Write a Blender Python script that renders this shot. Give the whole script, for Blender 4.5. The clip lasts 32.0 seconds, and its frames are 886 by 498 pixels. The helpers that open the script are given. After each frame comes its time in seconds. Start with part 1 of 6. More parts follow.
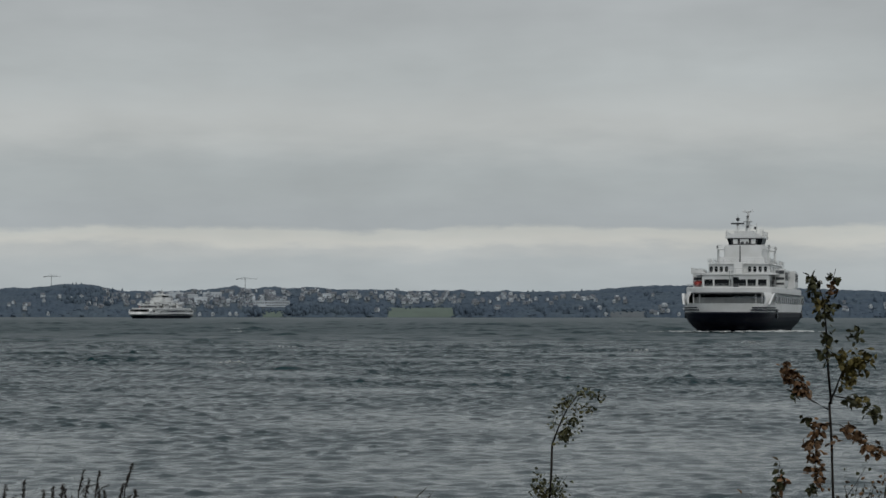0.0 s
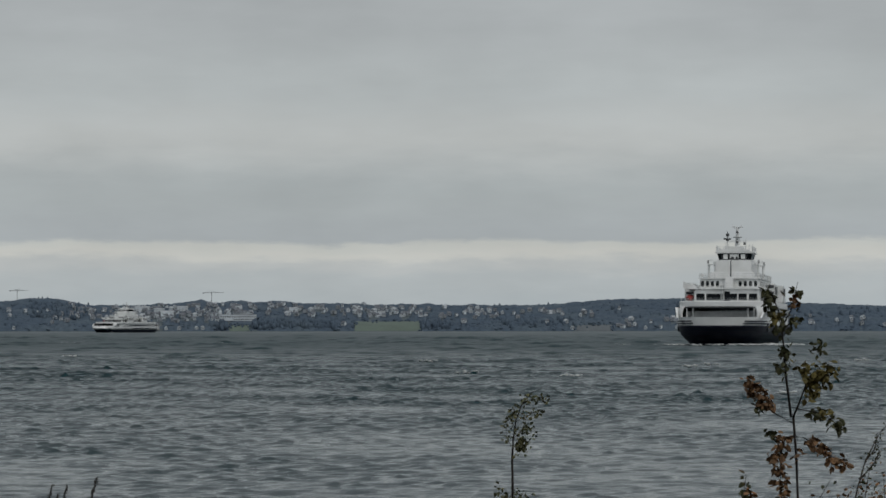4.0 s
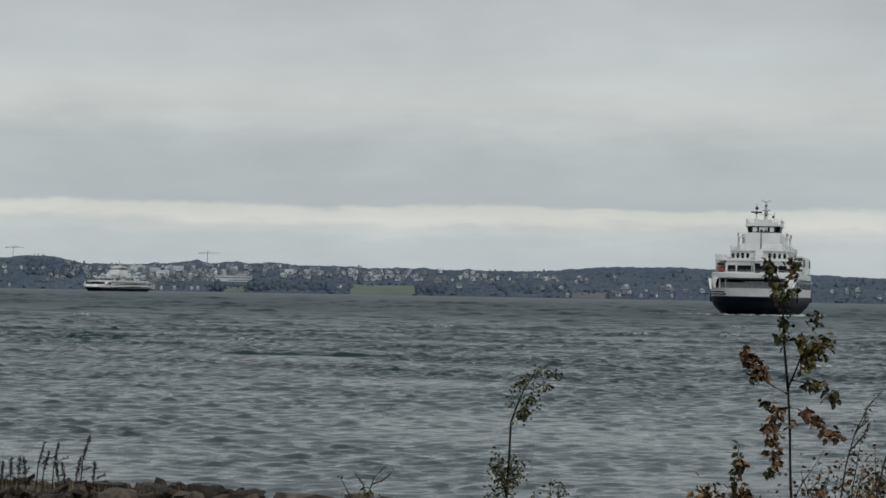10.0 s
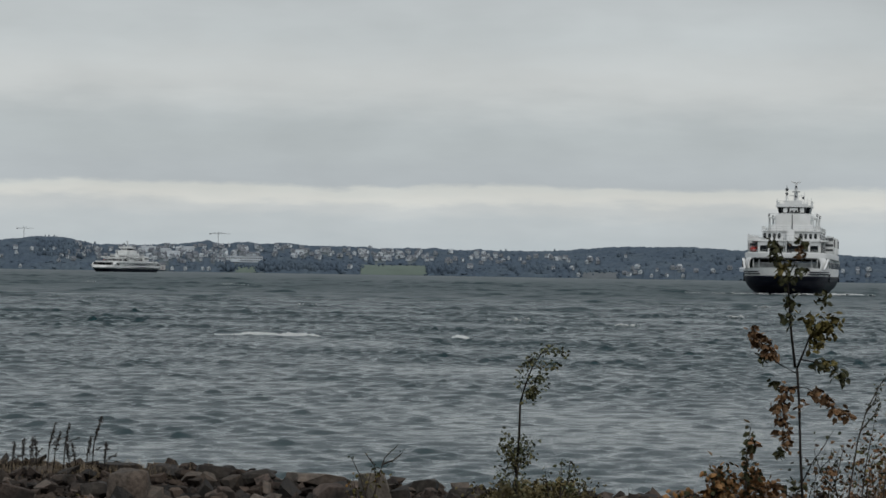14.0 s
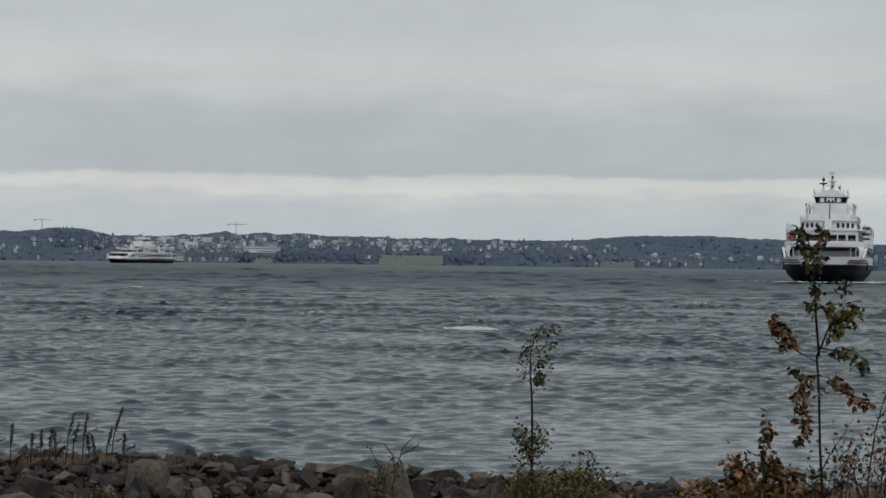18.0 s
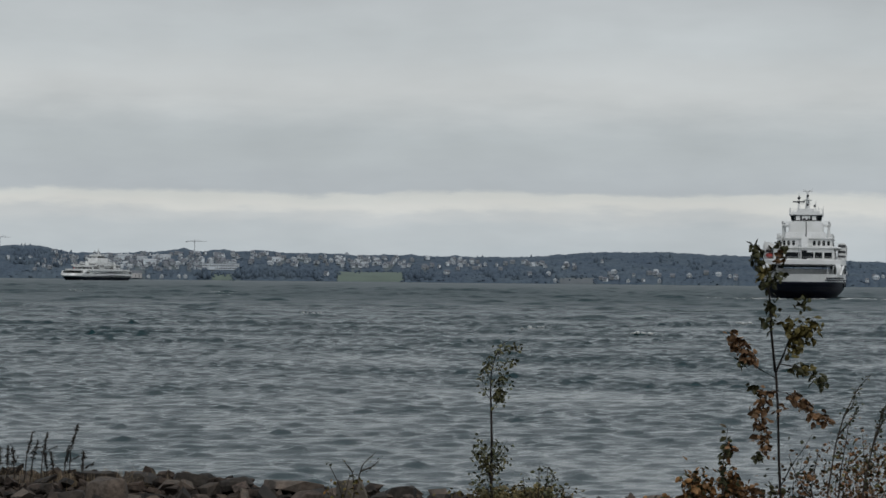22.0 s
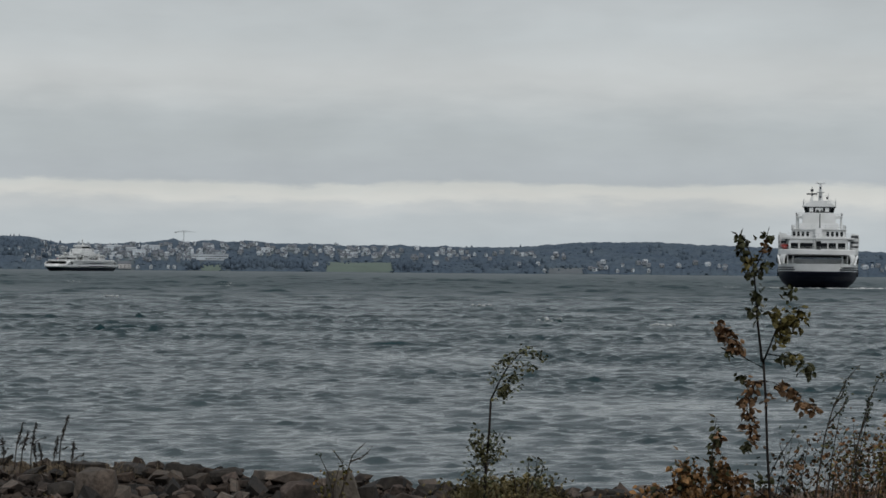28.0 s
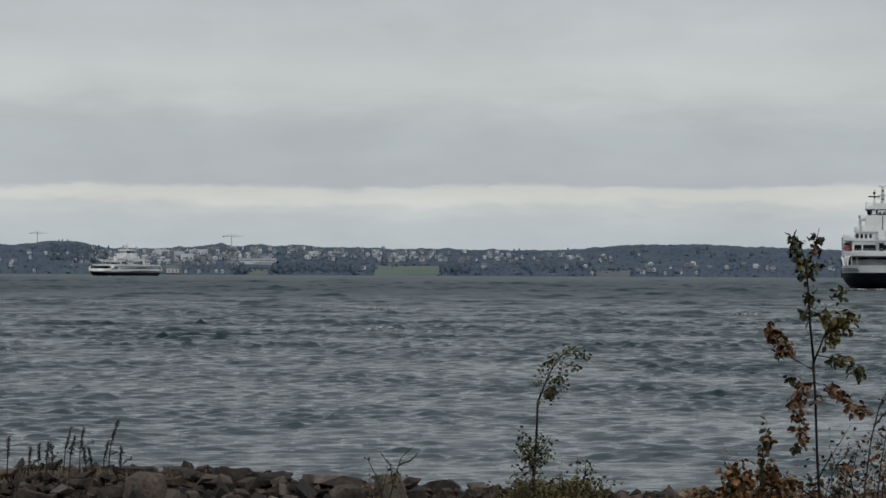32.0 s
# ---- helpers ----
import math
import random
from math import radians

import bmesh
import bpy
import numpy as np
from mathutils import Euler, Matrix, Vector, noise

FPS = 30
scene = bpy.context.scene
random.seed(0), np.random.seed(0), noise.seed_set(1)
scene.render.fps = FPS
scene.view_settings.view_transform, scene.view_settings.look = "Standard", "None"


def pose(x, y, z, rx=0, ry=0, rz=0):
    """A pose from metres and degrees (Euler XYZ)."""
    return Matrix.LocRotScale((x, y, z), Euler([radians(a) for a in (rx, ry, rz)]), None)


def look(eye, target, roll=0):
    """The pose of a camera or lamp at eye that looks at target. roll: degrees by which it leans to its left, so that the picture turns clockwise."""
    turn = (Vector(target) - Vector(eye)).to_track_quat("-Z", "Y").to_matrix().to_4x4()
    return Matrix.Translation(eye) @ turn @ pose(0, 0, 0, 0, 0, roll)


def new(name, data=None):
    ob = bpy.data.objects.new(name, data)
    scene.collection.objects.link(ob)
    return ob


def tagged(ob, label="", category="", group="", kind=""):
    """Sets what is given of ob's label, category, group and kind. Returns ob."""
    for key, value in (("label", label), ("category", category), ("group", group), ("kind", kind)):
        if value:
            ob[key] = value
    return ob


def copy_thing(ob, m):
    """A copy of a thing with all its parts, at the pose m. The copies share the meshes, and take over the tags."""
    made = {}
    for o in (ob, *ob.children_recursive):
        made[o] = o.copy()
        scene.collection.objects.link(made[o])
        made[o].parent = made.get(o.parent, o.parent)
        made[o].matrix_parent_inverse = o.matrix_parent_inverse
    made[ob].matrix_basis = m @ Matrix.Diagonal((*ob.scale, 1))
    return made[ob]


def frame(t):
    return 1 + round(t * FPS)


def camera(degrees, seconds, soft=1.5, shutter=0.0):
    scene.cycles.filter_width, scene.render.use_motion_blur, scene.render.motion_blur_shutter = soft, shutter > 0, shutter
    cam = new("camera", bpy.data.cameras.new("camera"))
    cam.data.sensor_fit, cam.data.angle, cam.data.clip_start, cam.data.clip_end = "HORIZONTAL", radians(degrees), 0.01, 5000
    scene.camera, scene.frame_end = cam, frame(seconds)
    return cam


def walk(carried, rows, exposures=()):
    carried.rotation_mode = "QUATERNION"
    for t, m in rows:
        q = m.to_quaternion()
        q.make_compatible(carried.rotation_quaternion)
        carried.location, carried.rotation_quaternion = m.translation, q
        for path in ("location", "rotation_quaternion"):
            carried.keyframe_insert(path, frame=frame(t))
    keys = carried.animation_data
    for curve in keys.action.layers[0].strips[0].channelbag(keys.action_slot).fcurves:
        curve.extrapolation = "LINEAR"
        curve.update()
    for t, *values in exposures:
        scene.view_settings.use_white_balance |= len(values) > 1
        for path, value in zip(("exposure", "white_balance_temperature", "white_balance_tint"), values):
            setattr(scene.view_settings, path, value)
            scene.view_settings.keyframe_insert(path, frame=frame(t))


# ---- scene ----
# One place: a stony shore with autumn saplings, a windy fjord, two ferries and a far wooded coast.
EYE = (0.0, 0.0, 2.8)
cam = camera(17.5, 32.0, soft=1.6)

# seconds, turn to the right, tilt upwards and lean to the left, in degrees
PATH = [
    (0.0, -0.79, 1.328, 0.052), (0.5, -0.925, 1.339, -0.033), (1.0, -0.854, 1.385, -0.089), (1.5, -0.511, 1.444, -0.081),
    (2.0, -0.199, 1.536, -0.133), (2.5, -0.142, 1.611, -0.119), (4.5, -0.061, 1.586, 0.054), (5.0, 0.253, 0.965, 0.112),
    (5.5, 0.691, -0.301, 0.352), (6.0, 0.708, -0.292, 0.466), (6.5, 0.556, 0.045, 0.486), (7.0, 0.324, 0.462, 0.421),
    (7.5, 0.292, 0.649, 0.481), (8.0, 0.219, 0.733, 0.581), (8.5, 0.121, 0.82, 0.618), (9.0, 0.0, 0.883, 0.71),
    (9.5, -0.051, 0.904, 0.856), (10.0, -0.047, 0.899, 1.044), (10.5, -0.003, 0.837, 1.022), (11.0, 0.057, 0.681, 0.995),
    (11.5, 0.001, 0.563, 0.964), (12.0, -0.057, 0.508, 1.044), (12.5, -0.073, 0.543, 1.048), (13.0, -0.21, 0.523, 1.045),
    (13.5, -0.263, 0.501, 1.003), (14.0, -0.252, 0.499, 0.944), (14.5, -0.38, 0.412, 0.89), (15.0, -0.472, 0.425, 0.927),
    (15.5, -0.637, 0.415, 0.869), (17.5, -0.596, 0.273, 0.77), (18.0, -0.603, 0.293, 0.712), (18.5, -0.858, 0.257, 0.573),
    (19.0, -0.85, 0.258, 0.6), (19.5, -0.723, 0.23, 0.563), (20.0, -0.636, 0.24, 0.627), (20.5, -0.354, 0.3, 0.51),
    (21.0, 0.177, 0.543, 0.568), (21.5, 0.211, 0.594, 0.543), (22.0, 0.213, 0.633, 0.615), (22.5, 0.372, 0.666, 0.567),
    (23.0, 0.337, 0.648, 0.571), (23.5, 0.277, 0.665, 0.563), (24.0, 0.283, 0.695, 0.497), (24.5, 0.268, 0.698, 0.546),
    (25.0, 0.307, 0.646, 0.516), (25.5, 0.346, 0.581, 0.532), (27.5, 0.381, 0.496, 0.599), (28.0, 0.428, 0.441, 0.538),
    (28.5, 0.509, 0.489, 0.458), (29.0, 0.401, 0.493, 0.507), (29.5, 0.282, 0.597, 0.362), (30.0, 0.281, 0.569, 0.382),
    (30.5, 0.248, 0.602, 0.352), (31.0, -0.05, 0.572, 0.255), (31.5, -0.384, 0.556, 0.224), (32.0, -0.518, 0.498, 0.28),
]


def heading(turn, tilt):
    a, e = radians(turn), radians(tilt)
    return Vector((math.sin(a) * math.cos(e), math.cos(a) * math.cos(e), math.sin(e)))


walk(cam, [(t, look(EYE, Vector(EYE) + 100 * heading(a, e), r)) for t, a, e, r in PATH],
     exposures=[(0.0, -0.28, 6500, 10), (5.1, -0.28, 6500, 10), (6.0, -0.02, 6500, 10), (6.6, 0.0, 6500, 10), (12.0, -0.01, 6490, 10), (18.0, -0.02, 6420, 11), (32.0, -0.05, 6440, 11)])

# ---- sky and sun ----
SUN_UP, SUN_TURN = radians(54), radians(205)


def make_world():
    world = bpy.data.worlds.new("overcast_sky")
    scene.world = world
    world.use_nodes = True
    nt = world.node_tree
    n, lk = nt.nodes, nt.links
    n.clear()
    out = n.new("ShaderNodeOutputWorld")
    sky = n.new("ShaderNodeTexSky")
    sky.sky_type, sky.sun_disc = "NISHITA", False
    sky.sun_elevation, sky.sun_rotation = SUN_UP, SUN_TURN
    clear = n.new("ShaderNodeBackground")
    lk.new(sky.outputs[0], clear.inputs[0])
    clear.inputs[1].default_value = 0.06
    tc = n.new("ShaderNodeTexCoord")
    xyz = n.new("ShaderNodeSeparateXYZ")
    lk.new(tc.outputs["Generated"], xyz.inputs[0])

    def noise_at(scale, stretch, detail, rough):
        mp = n.new("ShaderNodeMapping")
        mp.inputs["Scale"].default_value = (scale, scale, scale * stretch)
        tx = n.new("ShaderNodeTexNoise")
        tx.inputs["Scale"].default_value = 1.0
        tx.inputs["Detail"].default_value = detail
        tx.inputs["Roughness"].default_value = rough
        lk.new(tc.outputs["Generated"], mp.inputs[0])
        lk.new(mp.outputs[0], tx.inputs[0])
        return tx.outputs[0]

    def calc(op, a, b):
        m = n.new("ShaderNodeMath")
        m.operation = op
        for i, v in enumerate((a, b)):
            if isinstance(v, (int, float)):
                m.inputs[i].default_value = v
            else:
                lk.new(v, m.inputs[i])
        return m.outputs[0]

    wide = noise_at(9, 2.2, 4, 0.55)
    streak = noise_at(18, 5, 6, 0.6)
    fine = noise_at(60, 3, 4, 0.6)
    # cloud layers by height above the horizon, their edges frayed
    height = calc("ADD", xyz.outputs[2], calc("MULTIPLY", calc("SUBTRACT", streak, 0.5), 0.012))
    height = calc("ADD", height, calc("MULTIPLY", calc("SUBTRACT", fine, 0.5), 0.0035))
    ramp = n.new("ShaderNodeValToRGB")
    ramp.color_ramp.interpolation = "EASE"
    lk.new(calc("MULTIPLY", height, 5.0), ramp.inputs[0])
    stops = [(0.0, (0.46, 0.52, 0.55)), (0.088, (0.51, 0.555, 0.57)), (0.112, (0.56, 0.59, 0.59)), (0.131, (0.665, 0.675, 0.64)), (0.143, (0.63, 0.65, 0.62)),
             (0.157, (0.46, 0.50, 0.52)), (0.24, (0.46, 0.50, 0.51)), (0.33, (0.55, 0.575, 0.57)), (0.42, (0.50, 0.535, 0.54)),
             (0.55, (0.48, 0.51, 0.52)), (1.0, (0.405, 0.435, 0.455))]
    el = ramp.color_ramp.elements
    while len(el) < len(stops):
        el.new(0.5)
    for e, (p, c) in zip(el, stops):
        e.position, e.color = p, (*c, 1)
    mix = n.new("ShaderNodeMix")
    mix.data_type, mix.blend_type = "RGBA", "MULTIPLY"
    mix.inputs["Factor"].default_value = 1.0
    shade = calc("ADD", 0.70, calc("MULTIPLY", calc("ADD", wide, calc("MULTIPLY", streak, 0.45)), 0.42))
    lk.new(ramp.outputs[0], mix.inputs["A"])
    lk.new(shade, mix.inputs["B"])
    cloud = n.new("ShaderNodeBackground")
    lk.new(mix.outputs["Result"], cloud.inputs[0])
    cloud.inputs[1].default_value = 1.0
    both = n.new("ShaderNodeMixShader")
    both.inputs[0].default_value = 0.95
    lk.new(clear.outputs[0], both.inputs[1])
    lk.new(cloud.outputs[0], both.inputs[2])
    lk.new(both.outputs[0], out.inputs[0])


make_world()
sun_data = bpy.data.lights.new("sun", "SUN")
sun_data.energy, sun_data.angle, sun_data.color = 1.2, radians(22), (1.0, 0.97, 0.92)
sun = new("sun", sun_data)
sun.rotation_euler = (radians(36), 0, radians(25))

# ---- materials ----


def material(name, color, rough=0.6, metal=0.0, vary=0.25, scale=3.0, fine=40.0, bump=0.2, distance=0.01, per_piece=0.0, second=None, ior=1.45):
    """A surface with stains at one scale and grain at another; second: a colour that shows in patches."""
    m = bpy.data.materials.new(name)
    m.use_nodes = True
    nt = m.node_tree
    n, lk = nt.nodes, nt.links
    bsdf = n["Principled BSDF"]
    tc = n.new("ShaderNodeTexCoord")
    big = n.new("ShaderNodeTexNoise")
    big.inputs["Scale"].default_value, big.inputs["Detail"].default_value = scale, 4
    small = n.new("ShaderNodeTexNoise")
    small.inputs["Scale"].default_value, small.inputs["Detail"].default_value = fine, 5
    for t in (big, small):
        lk.new(tc.outputs["Object"], t.inputs[0])
    mixed = n.new("ShaderNodeMix")
    mixed.data_type = "RGBA"
    c2 = second or tuple(c * 0.6 for c in color)
    mixed.inputs["A"].default_value, mixed.inputs["B"].default_value = (*color, 1), (*c2, 1)
    rng = n.new("ShaderNodeMapRange")
    rng.inputs["From Min"].default_value, rng.inputs["From Max"].default_value = 0.42, 0.66
    lk.new(big.outputs[0], rng.inputs[0])
    if second is None:
        rng.inputs["To Max"].default_value = min(1.0, vary * 2)
    lk.new(rng.outputs[0], mixed.inputs["Factor"])
    hsv = n.new("ShaderNodeHueSaturation")
    lk.new(mixed.outputs["Result"], hsv.inputs["Color"])
    add = n.new("ShaderNodeMath")
    add.operation = "MULTIPLY_ADD"
    lk.new(small.outputs[0], add.inputs[0])
    add.inputs[1].default_value, add.inputs[2].default_value = vary * 1.6, 1 - vary * 0.8
    value = add.outputs[0]
    if per_piece:
        info = n.new("ShaderNodeObjectInfo")
        geo = n.new("ShaderNodeNewGeometry")
        total = n.new("ShaderNodeMath")
        total.operation = "ADD"
        lk.new(info.outputs["Random"], total.inputs[0])
        lk.new(geo.outputs["Random Per Island"], total.inputs[1])
        frac = n.new("ShaderNodeMath")
        frac.operation = "FRACT"
        lk.new(total.outputs[0], frac.inputs[0])
        per = n.new("ShaderNodeMath")
        per.operation = "MULTIPLY_ADD"
        lk.new(frac.outputs[0], per.inputs[0])
        per.inputs[1].default_value, per.inputs[2].default_value = per_piece, -per_piece / 2
        plus = n.new("ShaderNodeMath")
        plus.operation = "ADD"
        lk.new(value, plus.inputs[0])
        lk.new(per.outputs[0], plus.inputs[1])
        value = plus.outputs[0]
    lk.new(value, hsv.inputs["Value"])
    lk.new(hsv.outputs[0], bsdf.inputs["Base Color"])
    bsdf.inputs["Roughness"].default_value, bsdf.inputs["Metallic"].default_value = rough, metal
    bsdf.inputs["IOR"].default_value = ior
    if bump:
        b = n.new("ShaderNodeBump")
        b.inputs["Strength"].default_value, b.inputs["Distance"].default_value = bump, distance
        lk.new(small.outputs[0], b.inputs["Height"])
        lk.new(b.outputs[0], bsdf.inputs["Normal"])
    return m


WHITE_PAINT = material("white_ship_paint", (0.78, 0.79, 0.79), 0.4, vary=0.10, scale=0.25, fine=2.0, bump=0.05, distance=0.02, second=(0.66, 0.67, 0.66))
NAVY_PAINT = material("navy_ship_paint", (0.009, 0.011, 0.024), 0.5, vary=0.3, scale=0.2, fine=1.5, bump=0.05, distance=0.02, ior=1.3)
GREY_STEEL = material("grey_ramp_steel", (0.40, 0.42, 0.42), 0.55, vary=0.2, scale=0.6, fine=4, bump=0.1)
DARK_STEEL = material("dark_deck_steel", (0.06, 0.065, 0.07), 0.7, vary=0.3, scale=0.5, fine=4, bump=0.1)
RED_PAINT = material("red_boat_plastic", (0.42, 0.05, 0.04), 0.5, vary=0.15, scale=0.8, fine=5, bump=0.05)
SHIP_GLASS = material("dark_window_glass", (0.008, 0.010, 0.012), 0.15, vary=0.1, scale=1, fine=5, bump=0.0, ior=1.2)


def foam_material():
    return material("sea_foam", (0.58, 0.60, 0.60), 0.8, vary=0.2, scale=1.2, fine=9, bump=0.6, distance=0.05)


FOAM = foam_material()


def water_material():
    m = bpy.data.materials.new("fjord_water")
    m.use_nodes = True
    n, lk = m.node_tree.nodes, m.node_tree.links
    bsdf = n["Principled BSDF"]
    bsdf.inputs["Base Color"].default_value = (0.004, 0.027, 0.032, 1)
    bsdf.inputs["IOR"].default_value = 1.33
    tc = n.new("ShaderNodeTexCoord")
    where = n.new("ShaderNodeNewGeometry")
    # ripples finer than the waves: the open fjord is rougher than the lee of the shore
    xyz = n.new("ShaderNodeSeparateXYZ")
    lk.new(where.outputs["Position"], xyz.inputs[0])
    open_sea = n.new("ShaderNodeMapRange")
    for k, v in zip(("From Min", "From Max", "To Min", "To Max"), (60, 520, 0.12, 0.38)):
        open_sea.inputs[k].default_value = v
    lk.new(xyz.outputs[1], open_sea.inputs[0])
    lk.new(open_sea.outputs[0], bsdf.inputs["Roughness"])
    last = None
    for scale, stretch, strength, dist in ((3.6, 1.0, 0.5, 0.06), (9.0, 1.0, 0.7, 0.024)):
        mp = n.new("ShaderNodeMapping")
        mp.inputs["Scale"].default_value = (scale, scale * stretch, scale)
        tx = n.new("ShaderNodeTexNoise")
        tx.inputs["Scale"].default_value, tx.inputs["Detail"].default_value = 1.0, 3
        b = n.new("ShaderNodeBump")
        b.inputs["Strength"].default_value, b.inputs["Distance"].default_value = strength, dist
        lk.new(tc.outputs["Object"], mp.inputs[0])
        lk.new(mp.outputs[0], tx.inputs[0])
        lk.new(tx.outputs[0], b.inputs["Height"])
        if last:
            lk.new(last, b.inputs["Normal"])
        last = b.outputs[0]
    lk.new(last, bsdf.inputs["Normal"])
    return m


WATER = water_material()

# ---- mesh helpers ----


def part(name, bm, mat, parent=None, label="", smooth=False):
    """Link a bmesh as one mesh object, under a thing or part if one is given."""
    me = bpy.data.meshes.new(name)
    bm.normal_update()
    bm.to_mesh(me)
    bm.free()
    if smooth:
        me.shade_smooth()
    me.materials.append(mat)
    ob = new(name, me)
    ob.parent = parent
    return tagged(ob, label)


def again(ob, m, parent=None):
    """One more object on the same mesh, at the pose m."""
    o = new(ob.name.split(".")[0], ob.data)
    o.parent = parent or ob.parent
    o.matrix_basis = m
    return o


def thing(name, label, category, group="", kind=""):
    return tagged(new(name), label, category, group, kind)


def box(bm, x0, x1, y0, y1, z0, z1, bevel=0.0, top=1.0):
    """A box into bm; top narrows its upper face; bevel rounds its edges."""
    cx, cy = (x0 + x1) / 2, (y0 + y1) / 2
    vs = []
    for z, k in ((z0, 1.0), (z1, top)):
        for x, y in ((x0, y0), (x1, y0), (x1, y1), (x0, y1)):
            vs.append(bm.verts.new((cx + (x - cx) * k, cy + (y - cy) * k, z)))
    fs = [(3, 2, 1, 0), (4, 5, 6, 7), (0, 1, 5, 4), (1, 2, 6, 5), (2, 3, 7, 6), (3, 0, 4, 7)]
    faces = [bm.faces.new([vs[i] for i in f]) for f in fs]
    if bevel:
        bmesh.ops.bevel(bm, geom=list({e for f in faces for e in f.edges}), offset=bevel, segments=2, affect="EDGES")
    return bm


def boxes(*specs, bevel=0.0):
    bm = bmesh.new()
    for s in specs:
        box(bm, *s, bevel=bevel)
    return bm


def tube(bm, points, radii, sides=6):
    """A tapered tube along points."""
    rings = []
    for i, p in enumerate(points):
        p = Vector(p)
        d = (Vector(points[min(i + 1, len(points) - 1)]) - Vector(points[max(i - 1, 0)])).normalized()
        a = d.orthogonal().normalized()
        b = d.cross(a)
        rings.append([bm.verts.new(p + radii[i] * (a * math.cos(k * math.tau / sides) + b * math.sin(k * math.tau / sides))) for k in range(sides)])
    for r, s in zip(rings, rings[1:]):
        # start each ring where it twists least
        k0 = min(range(sides), key=lambda k: (s[k].co - r[0].co).length)
        for k in range(sides):
            bm.faces.new((r[k], r[(k + 1) % sides], s[(k0 + k + 1) % sides], s[(k0 + k) % sides]))
    bm.faces.new(rings[0][::-1])
    bm.faces.new(rings[-1])
    return bm


def oval(b, l, z, n=72, px=3.0, py=9.0):
    """A blunt-ended outline at height z, half as wide as b and half as long as l."""
    pts = []
    for k in range(n):
        a = (k + 0.5) * math.tau / n
        c, s = math.cos(a), math.sin(a)
        pts.append(Vector((math.copysign(abs(c) ** (2 / px) * b, c), math.copysign(abs(s) ** (2 / py) * l, s), z)))
    return pts


def loft(rings, cap_low=True, cap_high=True):
    bm = bmesh.new()
    vs = [[bm.verts.new(p) for p in r] for r in rings]
    n = len(rings[0])
    for r, s in zip(vs, vs[1:]):
        for k in range(n):
            bm.faces.new((r[k], r[(k + 1) % n], s[(k + 1) % n], s[k]))
    if cap_low:
        bm.faces.new(vs[0][::-1])
    if cap_high:
        bm.faces.new(vs[-1])
    return bm


def grid_mesh(name, xyz, mat, smooth=True):
    """A sheet from an array of rows x columns x 3."""
    rows, cols = xyz.shape[:2]
    me = bpy.data.meshes.new(name)
    i = np.arange(rows * cols).reshape(rows, cols)
    quads = np.stack([i[:-1, :-1], i[:-1, 1:], i[1:, 1:], i[1:, :-1]], axis=-1).reshape(-1, 4)
    me.vertices.add(rows * cols)
    me.vertices.foreach_set("co", xyz.reshape(-1).astype(np.float32))
    me.loops.add(quads.size)
    me.loops.foreach_set("vertex_index", quads.reshape(-1).astype(np.int32))
    me.polygons.add(len(quads))
    me.polygons.foreach_set("loop_start", np.arange(0, quads.size, 4, dtype=np.int32))
    me.polygons.foreach_set("use_smooth", np.full(len(quads), smooth))
    me.update(calc_edges=True)
    me.materials.append(mat)
    return new(name, me)

# ---- water ----
DRIFT = Vector((0.35, -1.7, 0.0))  # metres a second, towards the shore


